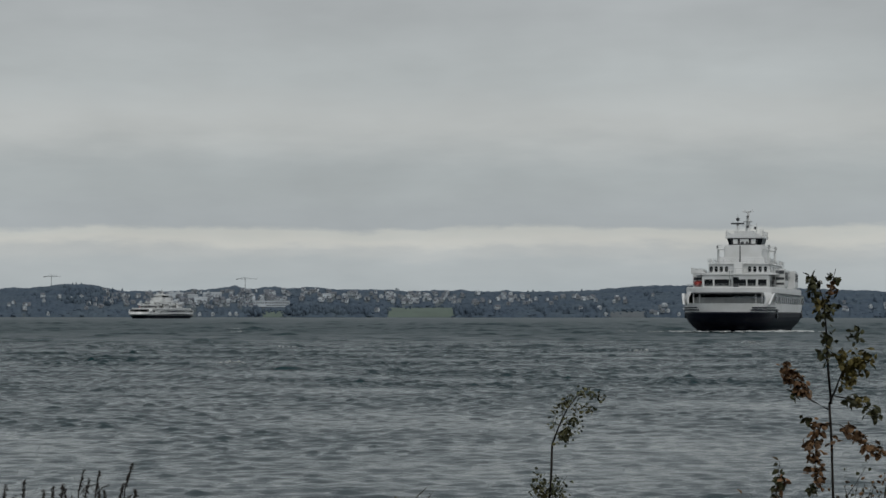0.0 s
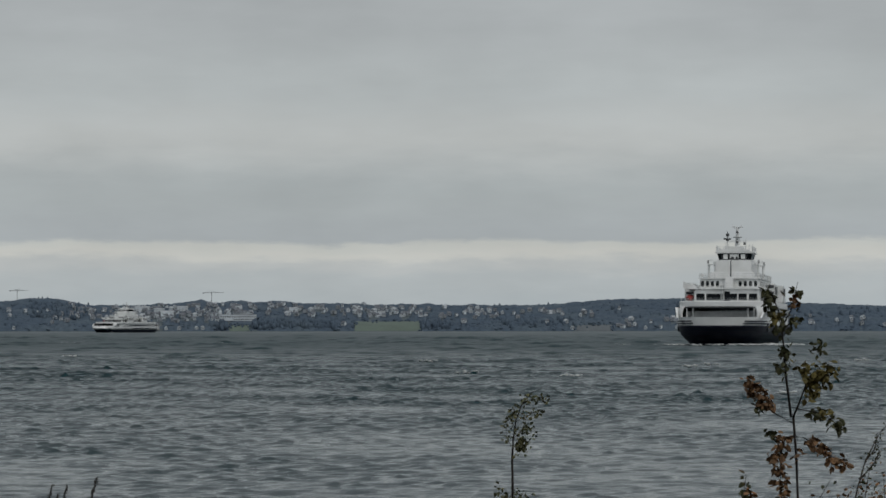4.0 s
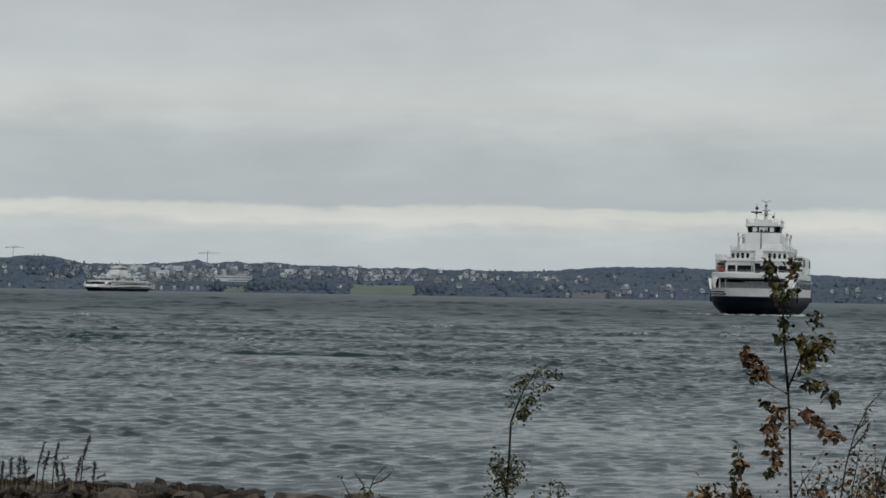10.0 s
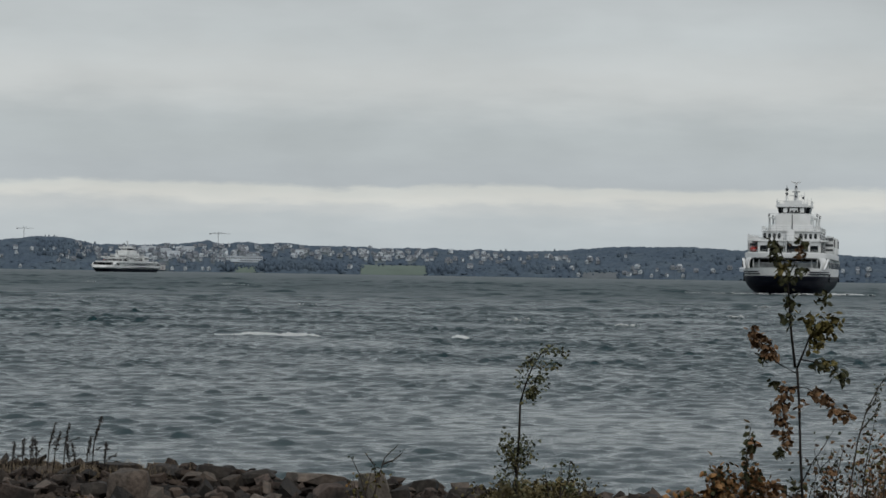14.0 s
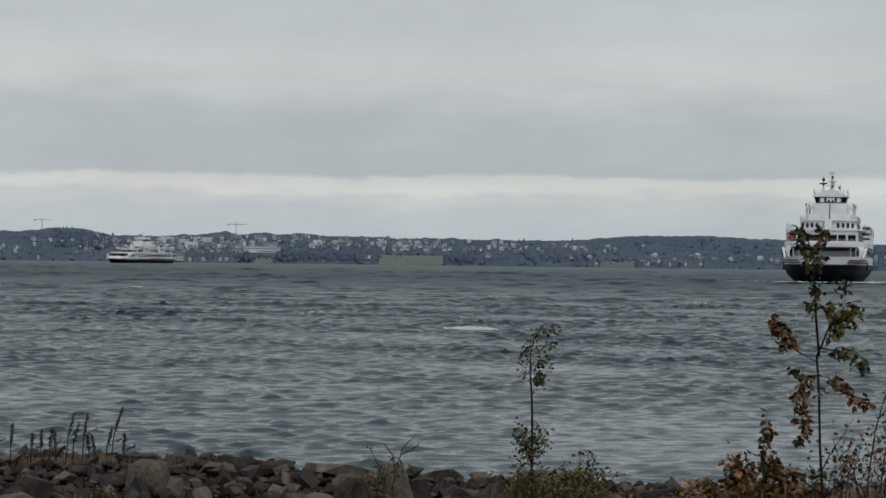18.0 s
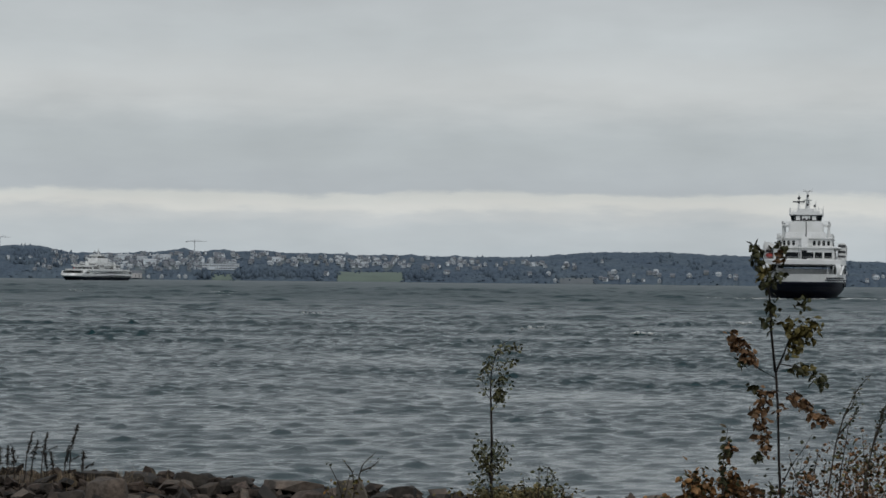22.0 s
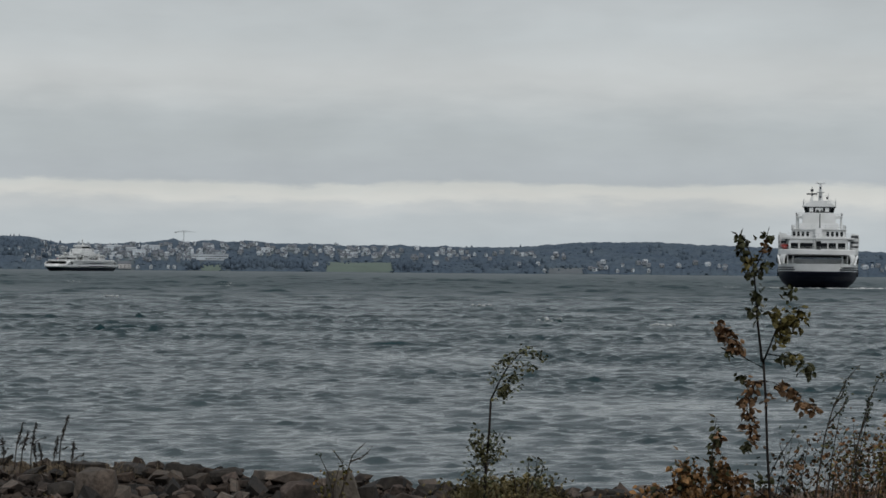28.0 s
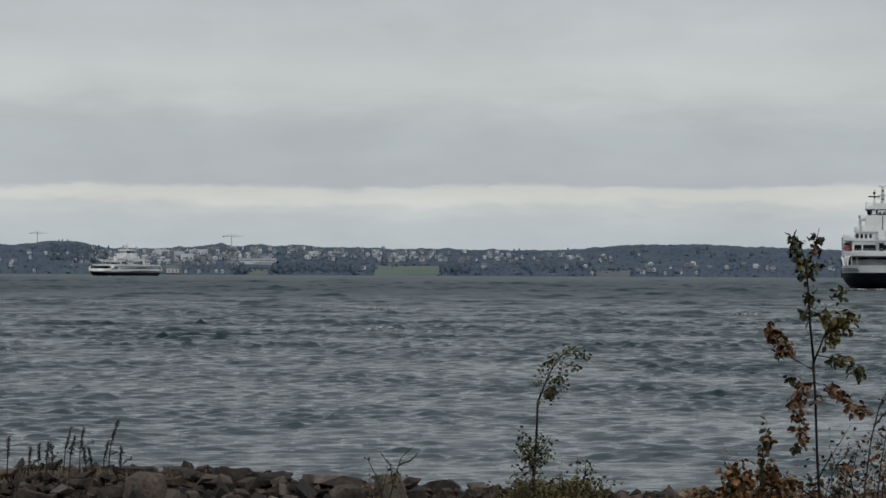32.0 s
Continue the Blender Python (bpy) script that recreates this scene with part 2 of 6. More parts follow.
def sea(x, y, spacing):
    """The chop at places x, y: how far each point moves sideways, along and up, without what the mesh there is too coarse to carry."""
    rng = np.random.default_rng(7)
    moved = np.zeros((3, *x.shape), np.float32)
    power = np.full((2, *x.shape), 1e-6, np.float32)
    height = np.zeros((2, *x.shape), np.float32)
    # gusts: stretches of steeper crests between smoother water
    gust = np.zeros_like(x)
    for k in range(10):
        length, a = rng.uniform(9, 40), rng.uniform(-0.8, 0.8)
        gust += np.sin(math.tau / length * (x * math.cos(a) + 0.6 * y * math.sin(a)) + rng.uniform(0, math.tau)) * np.sin(math.tau / rng.uniform(14, 60) * (y + 0.3 * x) + rng.uniform(0, math.tau))
    gust = np.clip(np.exp(0.17 * gust - 0.02), 0.6, 1.5)
    for k in range(110):
        length = 0.36 * (26.0 / 0.36) ** (k / 109) * rng.uniform(0.93, 1.07)
        turn = rng.normal(-0.12, 0.34 if length > 4 else (0.27 if length > 1.2 else 0.49))
        kx, ky = math.tau / length * math.sin(turn), math.tau / length * math.cos(turn)
        phase = rng.uniform(0, math.tau)
        gx, gy, gp = rng.normal(0, 0.55 / length), rng.normal(0, 0.35 / length), rng.uniform(0, math.tau)
        keep = np.clip((length / spacing - 1.9) / 1.4, 0, 1)
        # the short chop is everywhere, the long waves only where the wind has had its run
        if length < 1.2:
            amp = 0.0125 * length ** 0.85 * np.interp(y, [45, 80, 130, 200, 400], [0.44, 0.55, 0.90, 1.6, 2.2]) * (0.62 / length) ** np.interp(y, [60, 130, 250], [1.25, 0.9, 0.2])
        elif length < 5.0:
            amp = 0.0074 * length ** 0.50 * np.interp(y, [50, 120, 200, 450], [0.05, 0.22, 0.95, 2.1])
        else:
            amp = 0.0105 * length ** 0.55 * np.interp(y, [90, 250, 600, 1500, 3000], [0.05, 0.24, 0.75, 1.3, 2.0])
        if not keep.any():
            continue
        # wave groups: each train swells and fades, its crests bent
        group = np.clip(0.55 + 0.85 * np.sin(gx * x + gy * y + gp), 0.05, 1.4)
        bend = 0.8 * np.sin(kx * x * 0.31 - ky * y * 0.17 + gp) + 0.9 * np.sin(0.45 * ky / (1 + abs(ky)) * x + 0.2 * ky * y + phase * 3)
        a = kx * x + ky * y + phase + bend
        size = (amp * keep * group * gust).astype(np.float32)
        band = 0 if length < 1.6 else 1
        height[band] += size * np.cos(a + 0.35 * np.sin(a))
        power[band] += 0.5 * size * size
        push = 0.45 * size * np.sin(a)
        moved[0] -= push * math.sin(turn)
        moved[1] -= push * math.cos(turn)
    # crests stand up sharp, troughs lie flat
    sigma = np.sqrt(power)
    for band, sharp in ((0, 0.24), (1, 0.24)):
        moved[2] += sigma[band] * (np.exp(np.clip(sharp * height[band] / sigma[band], -2, 1.5)) - 1 - sharp * sharp / 2) / sharp
    return moved


def make_water():
    ys = [26.0]
    while ys[-1] < 4700:
        y = ys[-1]
        ys.append(y + 0.125 + max(min(y, 400) - 125, 0) * 0.0017 + max(min(y, 1000) - 400, 0) * 0.001 + max(y - 1000, 0) * 0.006)
    ys = np.array(ys)
    cols = 355
    u = np.linspace(0, 1, cols)
    left, right = -(0.180 * ys + 16), 0.178 * ys + 4
    x = left[:, None] + (right - left)[:, None] * u[None, :]
    wide = np.array([4500.0, 1500.0, 400.0, 60.0])  # flat water beyond the view on both sides
    x = np.concatenate([left[:, None] - wide, x, right[:, None] + wide[::-1]], axis=1)
    cols = x.shape[1]
    y = np.repeat(ys[:, None], cols, 1)
    dy = np.gradient(ys)[:, None]
    spacing = np.maximum(dy, ((right - left) / cols)[:, None] * 0.6) * np.ones_like(x)
    spacing[:, :5] = spacing[:, -5:] = 1000.0
    xyz = np.moveaxis(sea(x.astype(np.float32), y.astype(np.float32), spacing.astype(np.float32)), 0, -1)
    xyz = xyz + np.stack([x, y, np.zeros_like(x)], axis=-1)
    ob = grid_mesh("water", xyz, WATER)
    return tagged(ob, "grey wind-ruffled fjord water with short steep waves", "water", kind="structure")


water = make_water()

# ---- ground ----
# near-black so the gaps between stones read as shade: shade put into the colour
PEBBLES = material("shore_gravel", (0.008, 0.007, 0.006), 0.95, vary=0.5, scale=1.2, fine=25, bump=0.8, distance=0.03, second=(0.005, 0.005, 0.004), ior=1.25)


def shore(x, y):
    """The height of the shore at a place: a flat, stony bank with a low crest, then down below the water."""
    crest = np.interp(np.asarray(x, float), [-5, -2.2, -1.7, -0.5, 0.1, 1.6, 3.5, 6], [1.02, 1.02, 0.94, 0.895, 0.84, 0.815, 0.84, 0.85])
    back = np.interp(y, [-40, 0, 14, 20], [1.6, 1.25, 0.95, 0.86])
    rise = np.clip((np.asarray(y, float) - 20) / 5.0, 0, 1)
    fall = np.interp(y, [25.6, 27.5, 31, 40, 80, 300, 5000], [0, -0.35, -1.6, -2.8, -6, -12, -12])
    return back * (1 - rise) + crest * rise + fall


def make_ground():
    ys = np.concatenate([np.linspace(-4500, -45, 12), np.linspace(-40, 16, 40), np.linspace(16.3, 32, 90), np.geomspace(33, 4900, 60)])
    xs = np.concatenate([-np.geomspace(4500, 9, 22), np.linspace(-8.5, 8.5, 110), np.geomspace(9, 4500, 22)])
    x, y = np.meshgrid(xs, ys)
    z = shore(x, y)
    near = np.exp(-((x / 12) ** 2)) * np.exp(-(((y - 20) / 12) ** 2))
    rough = np.array([[noise.noise((a * 1.1, b * 1.1, 3)) * 0.07 + noise.noise((a * 3.3, b * 3.3, 9)) * 0.03 if n > 0.02 else 0 for a, b, n in zip(r, s, q)] for r, s, q in zip(x, y, near)])
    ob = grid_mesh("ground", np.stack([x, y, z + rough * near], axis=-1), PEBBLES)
    return tagged(ob, "gravel shore sloping under the fjord, blackened as shade between stones", "ground", kind="structure")


ground = make_ground()

# ---- far coast ----
SKYLINE = [(-14, 0.5), (-11, 0.5), (-9.5, 0.56), (-8.5, 0.645), (-7.65, 0.635), (-7.1, 0.53), (-6.2, 0.54), (-5.4, 0.575), (-4.92, 0.62), (-4.5, 0.585), (-3.3, 0.62), (-2.85, 0.575), (-2.0, 0.58), (-1.6, 0.545), (-0.7, 0.565), (0.2, 0.54), (1.4, 0.545), (2.0, 0.56), (3.0, 0.645), (4.6, 0.68), (5.2, 0.64), (7.2, 0.57), (8.7, 0.52), (11, 0.42), (14, 0.44)]
COAST, CREST = 4300.0, 4620.0
# distance haze is put into both base colours as a bluish, paler tone
FAR_WOOD_HAZED = material("far_autumn_wood", (0.078, 0.107, 0.144), 0.9, vary=0.5, scale=0.02, fine=0.16, bump=0.3, distance=1.0, per_piece=0.2, second=(0.095, 0.126, 0.158), ior=1.2)
FAR_GROUND_HAZED = material("far_grass_slope", (0.100, 0.128, 0.142), 0.9, vary=0.3, scale=0.01, fine=0.1, bump=0.2, distance=0.5)


def crest_height(turn):
    a = [p[0] for p in SKYLINE]
    return 2.8 + CREST * np.tan(np.radians(np.interp(turn, a, [p[1] for p in SKYLINE]))) - 8.0


def slope_height(turn, depth):
    """The height of the far slope: depth 0 at its shore, 1 at its crest."""
    d = np.clip(depth, 0, 1)
    return -1.0 + (crest_height(turn) + 1.0) * (0.10 * np.minimum(d * 12, 1) + 0.90 * d ** 0.9)


def far_point(turn, depth, lift=0.0):
    r = COAST + (CREST - COAST) * depth
    return Vector((r * math.sin(radians(turn)), r * math.cos(radians(turn)), float(slope_height(turn, depth)) + lift))


def make_far_coast():
    turns = np.linspace(-14, 14, 240)
    depths = np.concatenate([np.linspace(-0.03, 1, 24), [1.3]])
    rows = []
    for d in depths:
        r = COAST + (CREST - COAST) * d
        z = slope_height(turns, d) if d <= 1 else slope_height(turns, 1.0) - 45
        rows.append(np.stack([r * np.sin(np.radians(turns)), r * np.cos(np.radians(turns)), z - (2 if d < 0 else 0)], axis=-1))
    ob = grid_mesh("far_shore", np.array(rows), FAR_GROUND_HAZED)
    return tagged(ob, "low grassy hillside across the fjord, in painted haze blue", "hillside", kind="structure")


far_shore = make_far_coast()

# ---- ferries ----


def rail_run(bm, pts, height=1.05, step=1.6, r=0.045):
    """Posts and three bars along a line of corners."""
    for p, q in zip(pts, pts[1:]):
        p, q = Vector(p), Vector(q)
        n = max(1, round((q - p).length / step))
        for h in (height, height * 0.5):
            tube(bm, [p + Vector((0, 0, h)), q + Vector((0, 0, h))], [r, r], 4)
        for k in range(n + 1):
            a = p.lerp(q, k / n)
            tube(bm, [a, a + Vector((0, 0, height))], [r, r], 4)
    return bm


def ring_wall(outer_low, outer_high, thick):
    """An open band of wall between two outlines, with an inner face and top edge."""
    def inset(r):
        return [Vector((p.x * (1 - thick / 9.5), p.y * (1 - thick / 54), p.z)) for p in r]
    rings = [outer_low, outer_high, inset(outer_high), inset(outer_low)]
    return loft(rings + [outer_low], cap_low=False, cap_high=False)


FERRY_SIZE, FAR_SIZE = 0.82, 1.15
LOAD_LINE = 2.8 * (1 - FERRY_SIZE)  # how high the drawn water line of the hull rides
RAMP_PAINT = material("pale_grey_ramp_paint", (0.72, 0.74, 0.74), 0.5, vary=0.2, scale=0.6, fine=4, bump=0.1)


def make_ferry():
    f = thing("ferry", "white double-ended car ferry with a navy hull under way", "ferry", "ferries on the fjord")
    P = oval
    hull = part("hull", loft([P(6.4, 46, -3.0), P(7.2, 48.2, -1.0), P(7.9, 49.6, 0.1), P(8.65, 51.2, 0.8), P(9.25, 52.8, 1.6), P(9.62, 54.0, 2.5), P(9.75, 54.6, 3.45)]), NAVY_PAINT, f, "navy blue painted hull", smooth=False)
    part("bulwark", ring_wall(P(9.75, 54.6, 3.45), P(9.8, 54.9, 5.4), 0.5), WHITE_PAINT, f, "white steel bulwark round the car deck", smooth=False)
    part("fender", ring_wall(P(9.93, 55.1, 3.3), P(9.93, 55.1, 3.62), 0.3), NAVY_PAINT, hull)
    # two swept stripes at each quarter
    for sx in (-1, 1):
        for sy in (-1, 1):
            for z0, y0, y1 in ((4.05, 36, 53.6), (4.55, 40, 53.2)):
                bm = bmesh.new()
                pts = [p for p in P(9.87, 55.0, z0, 144) if p.x * sx > 0 and y0 < p.y * sy < y1 + 0.6 and abs(p.x) > 5.2]
                pts.sort(key=lambda p: p.y * sy - abs(p.x) * 0.3)
                if len(pts) > 1:
                    tube(bm, pts, [0.13] * len(pts), 5)
                    part("stripe", bm, NAVY_PAINT, f, "navy stripe")
                else:
                    bm.free()
    part("car_deck", loft([P(9.2, 53.6, 3.5), P(9.2, 53.6, 3.7)]), DARK_STEEL, f, "dark steel car deck")
    for sx in (-1, 1):
        # side wall of the car deck, raked at both ends, with its openings
        bm = bmesh.new()
        prof = [(-50.5, 5.2), (-46, 7.55), (46, 7.55), (50.5, 5.2)]
        vs = []
        for x in (9.78 * sx, 9.35 * sx):
            vs.append([bm.verts.new((x * (0.93 if abs(y) > 48 else 1), y, z)) for y, z in prof])
        bm.faces.new(vs[0] if sx < 0 else vs[0][::-1])
        bm.faces.new(vs[1][::-1] if sx < 0 else vs[1])
        for k in range(4):
            j = (k + 1) % 4
            bm.faces.new((vs[0][j], vs[0][k], vs[1][k], vs[1][j]))
        bmesh.ops.recalc_face_normals(bm, faces=bm.faces)
        side = part("side_wall", bm, WHITE_PAINT, f)
        for y in (-44, -41.5, -30, -24, -18, -12, -6, 0, 6, 12, 18, 24, 30, 41.5, 44):
            w = 1.6 if abs(y) > 40 else 3.0
            ob = part("side_opening", boxes((9.80 * sx - 0.06, 9.80 * sx + 0.06, y - w / 2, y + w / 2, 5.5, 6.9), bevel=0.03), SHIP_GLASS, side, "dark glazed opening")
        for sy in (-1, 1):
            # shoulder at the quarter, from the bulwark up to the deck edge, leaning inwards
            low = sorted((p for p in P(9.8, 54.9, 5.35, 144) if p.x * sx > 7.9 and p.y * sy > 43), key=lambda p: p.y * sy)
            # a bulging quarter: widest half way up, drawn in at the deck edge
            levels = [[Vector((p.x * k, sy * (44 + (p.y * sy - 44) * d), z)) for p in low] for z, k, d in ((5.35, 1.0, 1.0), (6.0, 1.012, 0.98), (6.6, 1.008, 0.94), (7.2, 0.985, 0.87), (7.75, 0.945, 0.76))]
            bm = bmesh.new()
            shells = [[[bm.verts.new((p.x * grow, p.y * (1 - (1 - grow) * 0.2), p.z)) for p in r] for r in levels] for grow in (1.0, 0.965)]
            n = len(low)
            for shell in shells:
                for r0, r1 in zip(shell, shell[1:]):
                    for k in range(n - 1):
                        bm.faces.new((r0[k], r0[k + 1], r1[k + 1], r1[k]))
            for k in range(n - 1):
                for j in (0, -1):
                    bm.faces.new((shells[0][j][k], shells[0][j][k + 1], shells[1][j][k + 1], shells[1][j][k]))
            for j in range(len(levels) - 1):
                for k in (0, -1):
                    bm.faces.new((shells[0][j][k], shells[0][j + 1][k], shells[1][j + 1][k], shells[1][j][k]))
            bmesh.ops.recalc_face_normals(bm, faces=bm.faces)
            part("shoulder", bm, WHITE_PAINT, f)
        for y in (-46.8, 46.8):
            for x in (7.2, 5.9):
                part("mouth_post", boxes((x * sx - 0.14, x * sx + 0.14, y - 0.25, y + 0.25, 3.7, 7.7), bevel=0.04), WHITE_PAINT, f)
    # inner casing of the car deck, on both sides of the lanes
    for sx in (-1, 1):
        part("casing", boxes((7.2 * sx - 0.9, 7.2 * sx + 0.9, -29.4, 29.4, 3.7, 7.6)), GREY_STEEL, f)
    part("lounge_deck", loft([P(9.85, 48.4, 7.55, px=4), P(9.9, 48.8, 7.75, px=4), P(9.9, 48.8, 8.75, px=4), P(9.8, 48.4, 8.9, px=4)]), WHITE_PAINT, f, "white deck edge over the car deck")
    for sy in (-1, 1):
        ramp = part("ramp", boxes((-7.3, 7.3, -0.18, 0.18, -1.3, 1.75), (-7.3, -6.9, -0.4, 0.3, -1.3, 1.6), (6.9, 7.3, -0.4, 0.3, -1.3, 1.6), (-2.6, -2.3, -0.3, 0.2, -1.3, 1.7), (2.3, 2.6, -0.3, 0.2, -1.3, 1.7), bevel=0.06), RAMP_PAINT, f, "raised grey steel bow ramp")
        ramp.matrix_basis = pose(0, 44.0 * sy, 5.0, 14 * sy, 0, 0)
        bm = bmesh.new()
        edge = [p for p in P(9.6, 48.2, 8.9, 72, px=4) if p.y * sy > 40]
        edge.sort(key=lambda p: p.x)
        rail_run(bm, edge, 0.6, 1.3, 0.035)
        part("railing", bm, GREY_STEEL, f)
    # dark ring added in place of the shade under the deck edge
    part("deck_gutter", ring_wall(P(9.93, 48.95, 7.42, px=4), P(9.93, 48.95, 7.6, px=4), 0.25), DARK_STEEL, f, "dark strip added as shade under the deck edge")
    for sy in (-1, 1):
        part("signal_pole", tube(bmesh.new(), [(0.3, 21.0 * sy, 14.3), (0.3, 21.0 * sy, 18.2)], [0.16, 0.12], 6), DARK_STEEL, f)
    # lounge
    lounge = part("lounge", boxes((-7.3, 7.3, -28.5, 28.5, 8.9, 11.7), bevel=0.25), WHITE_PAINT, f)
    part("lounge_roof", boxes((-9.0, 9.0, -29.2, 29.2, 11.7, 12.0), bevel=0.1), WHITE_PAINT, f)
    pane = part("window", boxes((-0.92, 0.92, -0.05, 0.05, -0.72, 0.72), bevel=0.04), SHIP_GLASS, lounge, "dark lounge window")
    pane.matrix_basis = pose(-5.85, -28.52, 10.0)
    for sy in (-1, 1):
        for x in (-5.85, -3.65, -1.9, 1.35, 3.45, 5.75):
            if sy > 0 or x > -5.8:
                again(pane, pose(x, 28.52 * sy, 10.0), lounge)
        door = part("door", boxes((-0.62, 0.62, -0.06, 0.06, 0, 2.25), bevel=0.03), SHIP_GLASS, lounge, "dark lounge door")
        door.matrix_basis = pose(0.05, 28.53 * sy, 8.95)
        post = part("pillar", boxes((-0.12, 0.12, -0.12, 0.12, 0, 3.6), bevel=0.03), GREY_STEEL, f)
        post.matrix_basis = pose(-0.75, 28.95 * sy, 8.9)
        again(post, pose(-1.25, 28.95 * sy, 8.9))
    for sx in (-1, 1):
        for k in range(16):
            again(pane, pose(7.32 * sx, -25 + k * 3.33, 9.98, 0, 0, 90), lounge)
    # upper deck house
    upper = part("upper_house", boxes((-6.7, 6.7, -20, 20, 12.0, 14.1), bevel=0.2), WHITE_PAINT, f)
    part("upper_roof", boxes((-7.0, 7.0, -20.5, 20.5, 14.1, 14.3), bevel=0.08), WHITE_PAINT, f)
    bm = bmesh.new()
    ring = [Vector((0.36 * math.copysign(abs(math.cos(a)) ** 0.7, math.cos(a)), 0, 0.62 * math.copysign(abs(math.sin(a)) ** 0.7, math.sin(a)))) for a in [k * math.tau / 16 for k in range(16)]]
    lo = [bm.verts.new(p + Vector((0, -0.05, 0))) for p in ring]
    hi = [bm.verts.new(p + Vector((0, 0.05, 0))) for p in ring]
    for k in range(16):
        bm.faces.new((lo[k], lo[(k + 1) % 16], hi[(k + 1) % 16], hi[k]))
    bm.faces.new(lo[::-1]), bm.faces.new(hi)
    bmesh.ops.recalc_face_normals(bm, faces=bm.faces)
    port = part("oval_window", bm, SHIP_GLASS, upper, "dark oval window")
    port.matrix_basis = pose(-6.1, -20.02, 13.05)
    for sy in (-1, 1):
        for x in (-6.1, -5.0, -3.9, -2.75, 2.3, 3.45, 4.6, 5.75):
            if sy > 0 or x > -6:
                again(port, pose(x, 20.02 * sy, 13.05), upper)
        part("stair_casing", boxes((-0.9, 0.9, sy * 21.5 - 1.4, sy * 21.5 + 1.4, 12.0, 14.6), bevel=0.15), WHITE_PAINT, f)
    for sx in (-1, 1):
        for k in range(10):
            again(port, pose(6.72 * sx, -18 + k * 4, 13.05, 0, 0, 90), upper)
    # rails on the lounge roof and the upper roof
    bm = bmesh.new()
    rail_run(bm, [(-8.8, -28.9, 12), (8.8, -28.9, 12), (8.8, 28.9, 12), (-8.8, 28.9, 12), (-8.8, -28.9, 12)], 1.05, 1.8, 0.03)
    part("railing", bm, GREY_STEEL, f)
    bm = bmesh.new()
    rail_run(bm, [(-6.8, -20.2, 14.3), (6.8, -20.2, 14.3), (6.8, 20.2, 14.3), (-6.8, 20.2, 14.3), (-6.8, -20.2, 14.3)], 1.0, 1.8, 0.03)
    part("railing", bm, GREY_STEEL, f)
    # wheelhouse tower, with side lamps and platforms
    part("bridge_base", boxes((-4.2, 4.2, -10.5, 10.5, 14.3, 18.5), bevel=0.25), WHITE_PAINT, f)
    part("bridge_step", boxes((-5.0, 5.0, -13.5, 13.5, 14.3, 15.9), bevel=0.2), WHITE_PAINT, f)
    for sx in (-1, 1):
        for sy in (-1, 1):
            wing = part("bridge_wing", boxes((4.95 * sx - 0.95, 4.95 * sx + 0.95, sy * 9 - 1.0, sy * 9 + 1.0, 17.5, 17.75), bevel=0.05), WHITE_PAINT, f)
            bent = [(4.2 * sx, sy * 9.9, 18.6), (5.85 * sx, sy * 9.9, 18.6), (5.85 * sx, sy * 8.1, 18.6), (4.2 * sx, sy * 8.1, 18.6)]
            part("rail", tube(bmesh.new(), bent, [0.06] * 4, 4), WHITE_PAINT, wing)
            part("rail", tube(bmesh.new(), [(x, y, 18.2) for x, y, z in bent], [0.05] * 4, 4), WHITE_PAINT, wing)
            for x, y, z in bent[1:3]:
                part("post", tube(bmesh.new(), [(x, y, 17.7), (x, y, z)], [0.06, 0.06], 4), WHITE_PAINT, wing)
            part("strut", tube(bmesh.new(), [(5.6 * sx, sy * 9, 14.2), (5.6 * sx, sy * 9, 17.6)], [0.28, 0.25], 8), WHITE_PAINT, wing)
            part("lamp_box", boxes((5.75 * sx - 0.2, 5.75 * sx + 0.2, sy * 9.6 - 0.25, sy * 9.6 + 0.25, 17.8, 18.5), bevel=0.05), DARK_STEEL, wing)
            # life raft canisters by the upper rail
            bm = bmesh.new()
            tube(bm, [(6.4 * sx, sy * 18.2, 14.95), (6.4 * sx, sy * 16.8, 14.95)], [0.42, 0.42], 10)
            part("liferaft", bm, WHITE_PAINT, f, "white liferaft canister")
    bridge = part("bridge", loft([[Vector((3.55 * x, 6.2 * y, 18.5)) for x, y in ((-1, -0.75), (-0.75, -1), (0.75, -1), (1, -0.75), (1, 0.75), (0.75, 1), (-0.75, 1), (-1, 0.75))],
                                  [Vector((4.0 * x, 6.7 * y, 20.2)) for x, y in ((-1, -0.75), (-0.75, -1), (0.75, -1), (1, -0.75), (1, 0.75), (0.75, 1), (-0.75, 1), (-1, 0.75))]]), SHIP_GLASS, f, "dark wheelhouse glazing all round")
    part("bridge_sill", loft([[Vector((3.75 * x, 6.4 * y, z)) for x, y in ((-1, -0.75), (-0.75, -1), (0.75, -1), (1, -0.75), (1, 0.75), (0.75, 1), (-0.75, 1), (-1, 0.75))] for z in (18.4, 18.75)]), WHITE_PAINT, bridge)
    for sy in (-1, 1):
        for x0, x1 in ((-2.65, -2.95), (-1.25, -1.35), (1.25, 1.35), (2.65, 2.95)):
            part("mullion", tube(bmesh.new(), [(x0, 6.22 * sy, 18.6), (x1, 6.72 * sy, 20.2)], [0.11, 0.11], 4), DARK_STEEL, bridge)
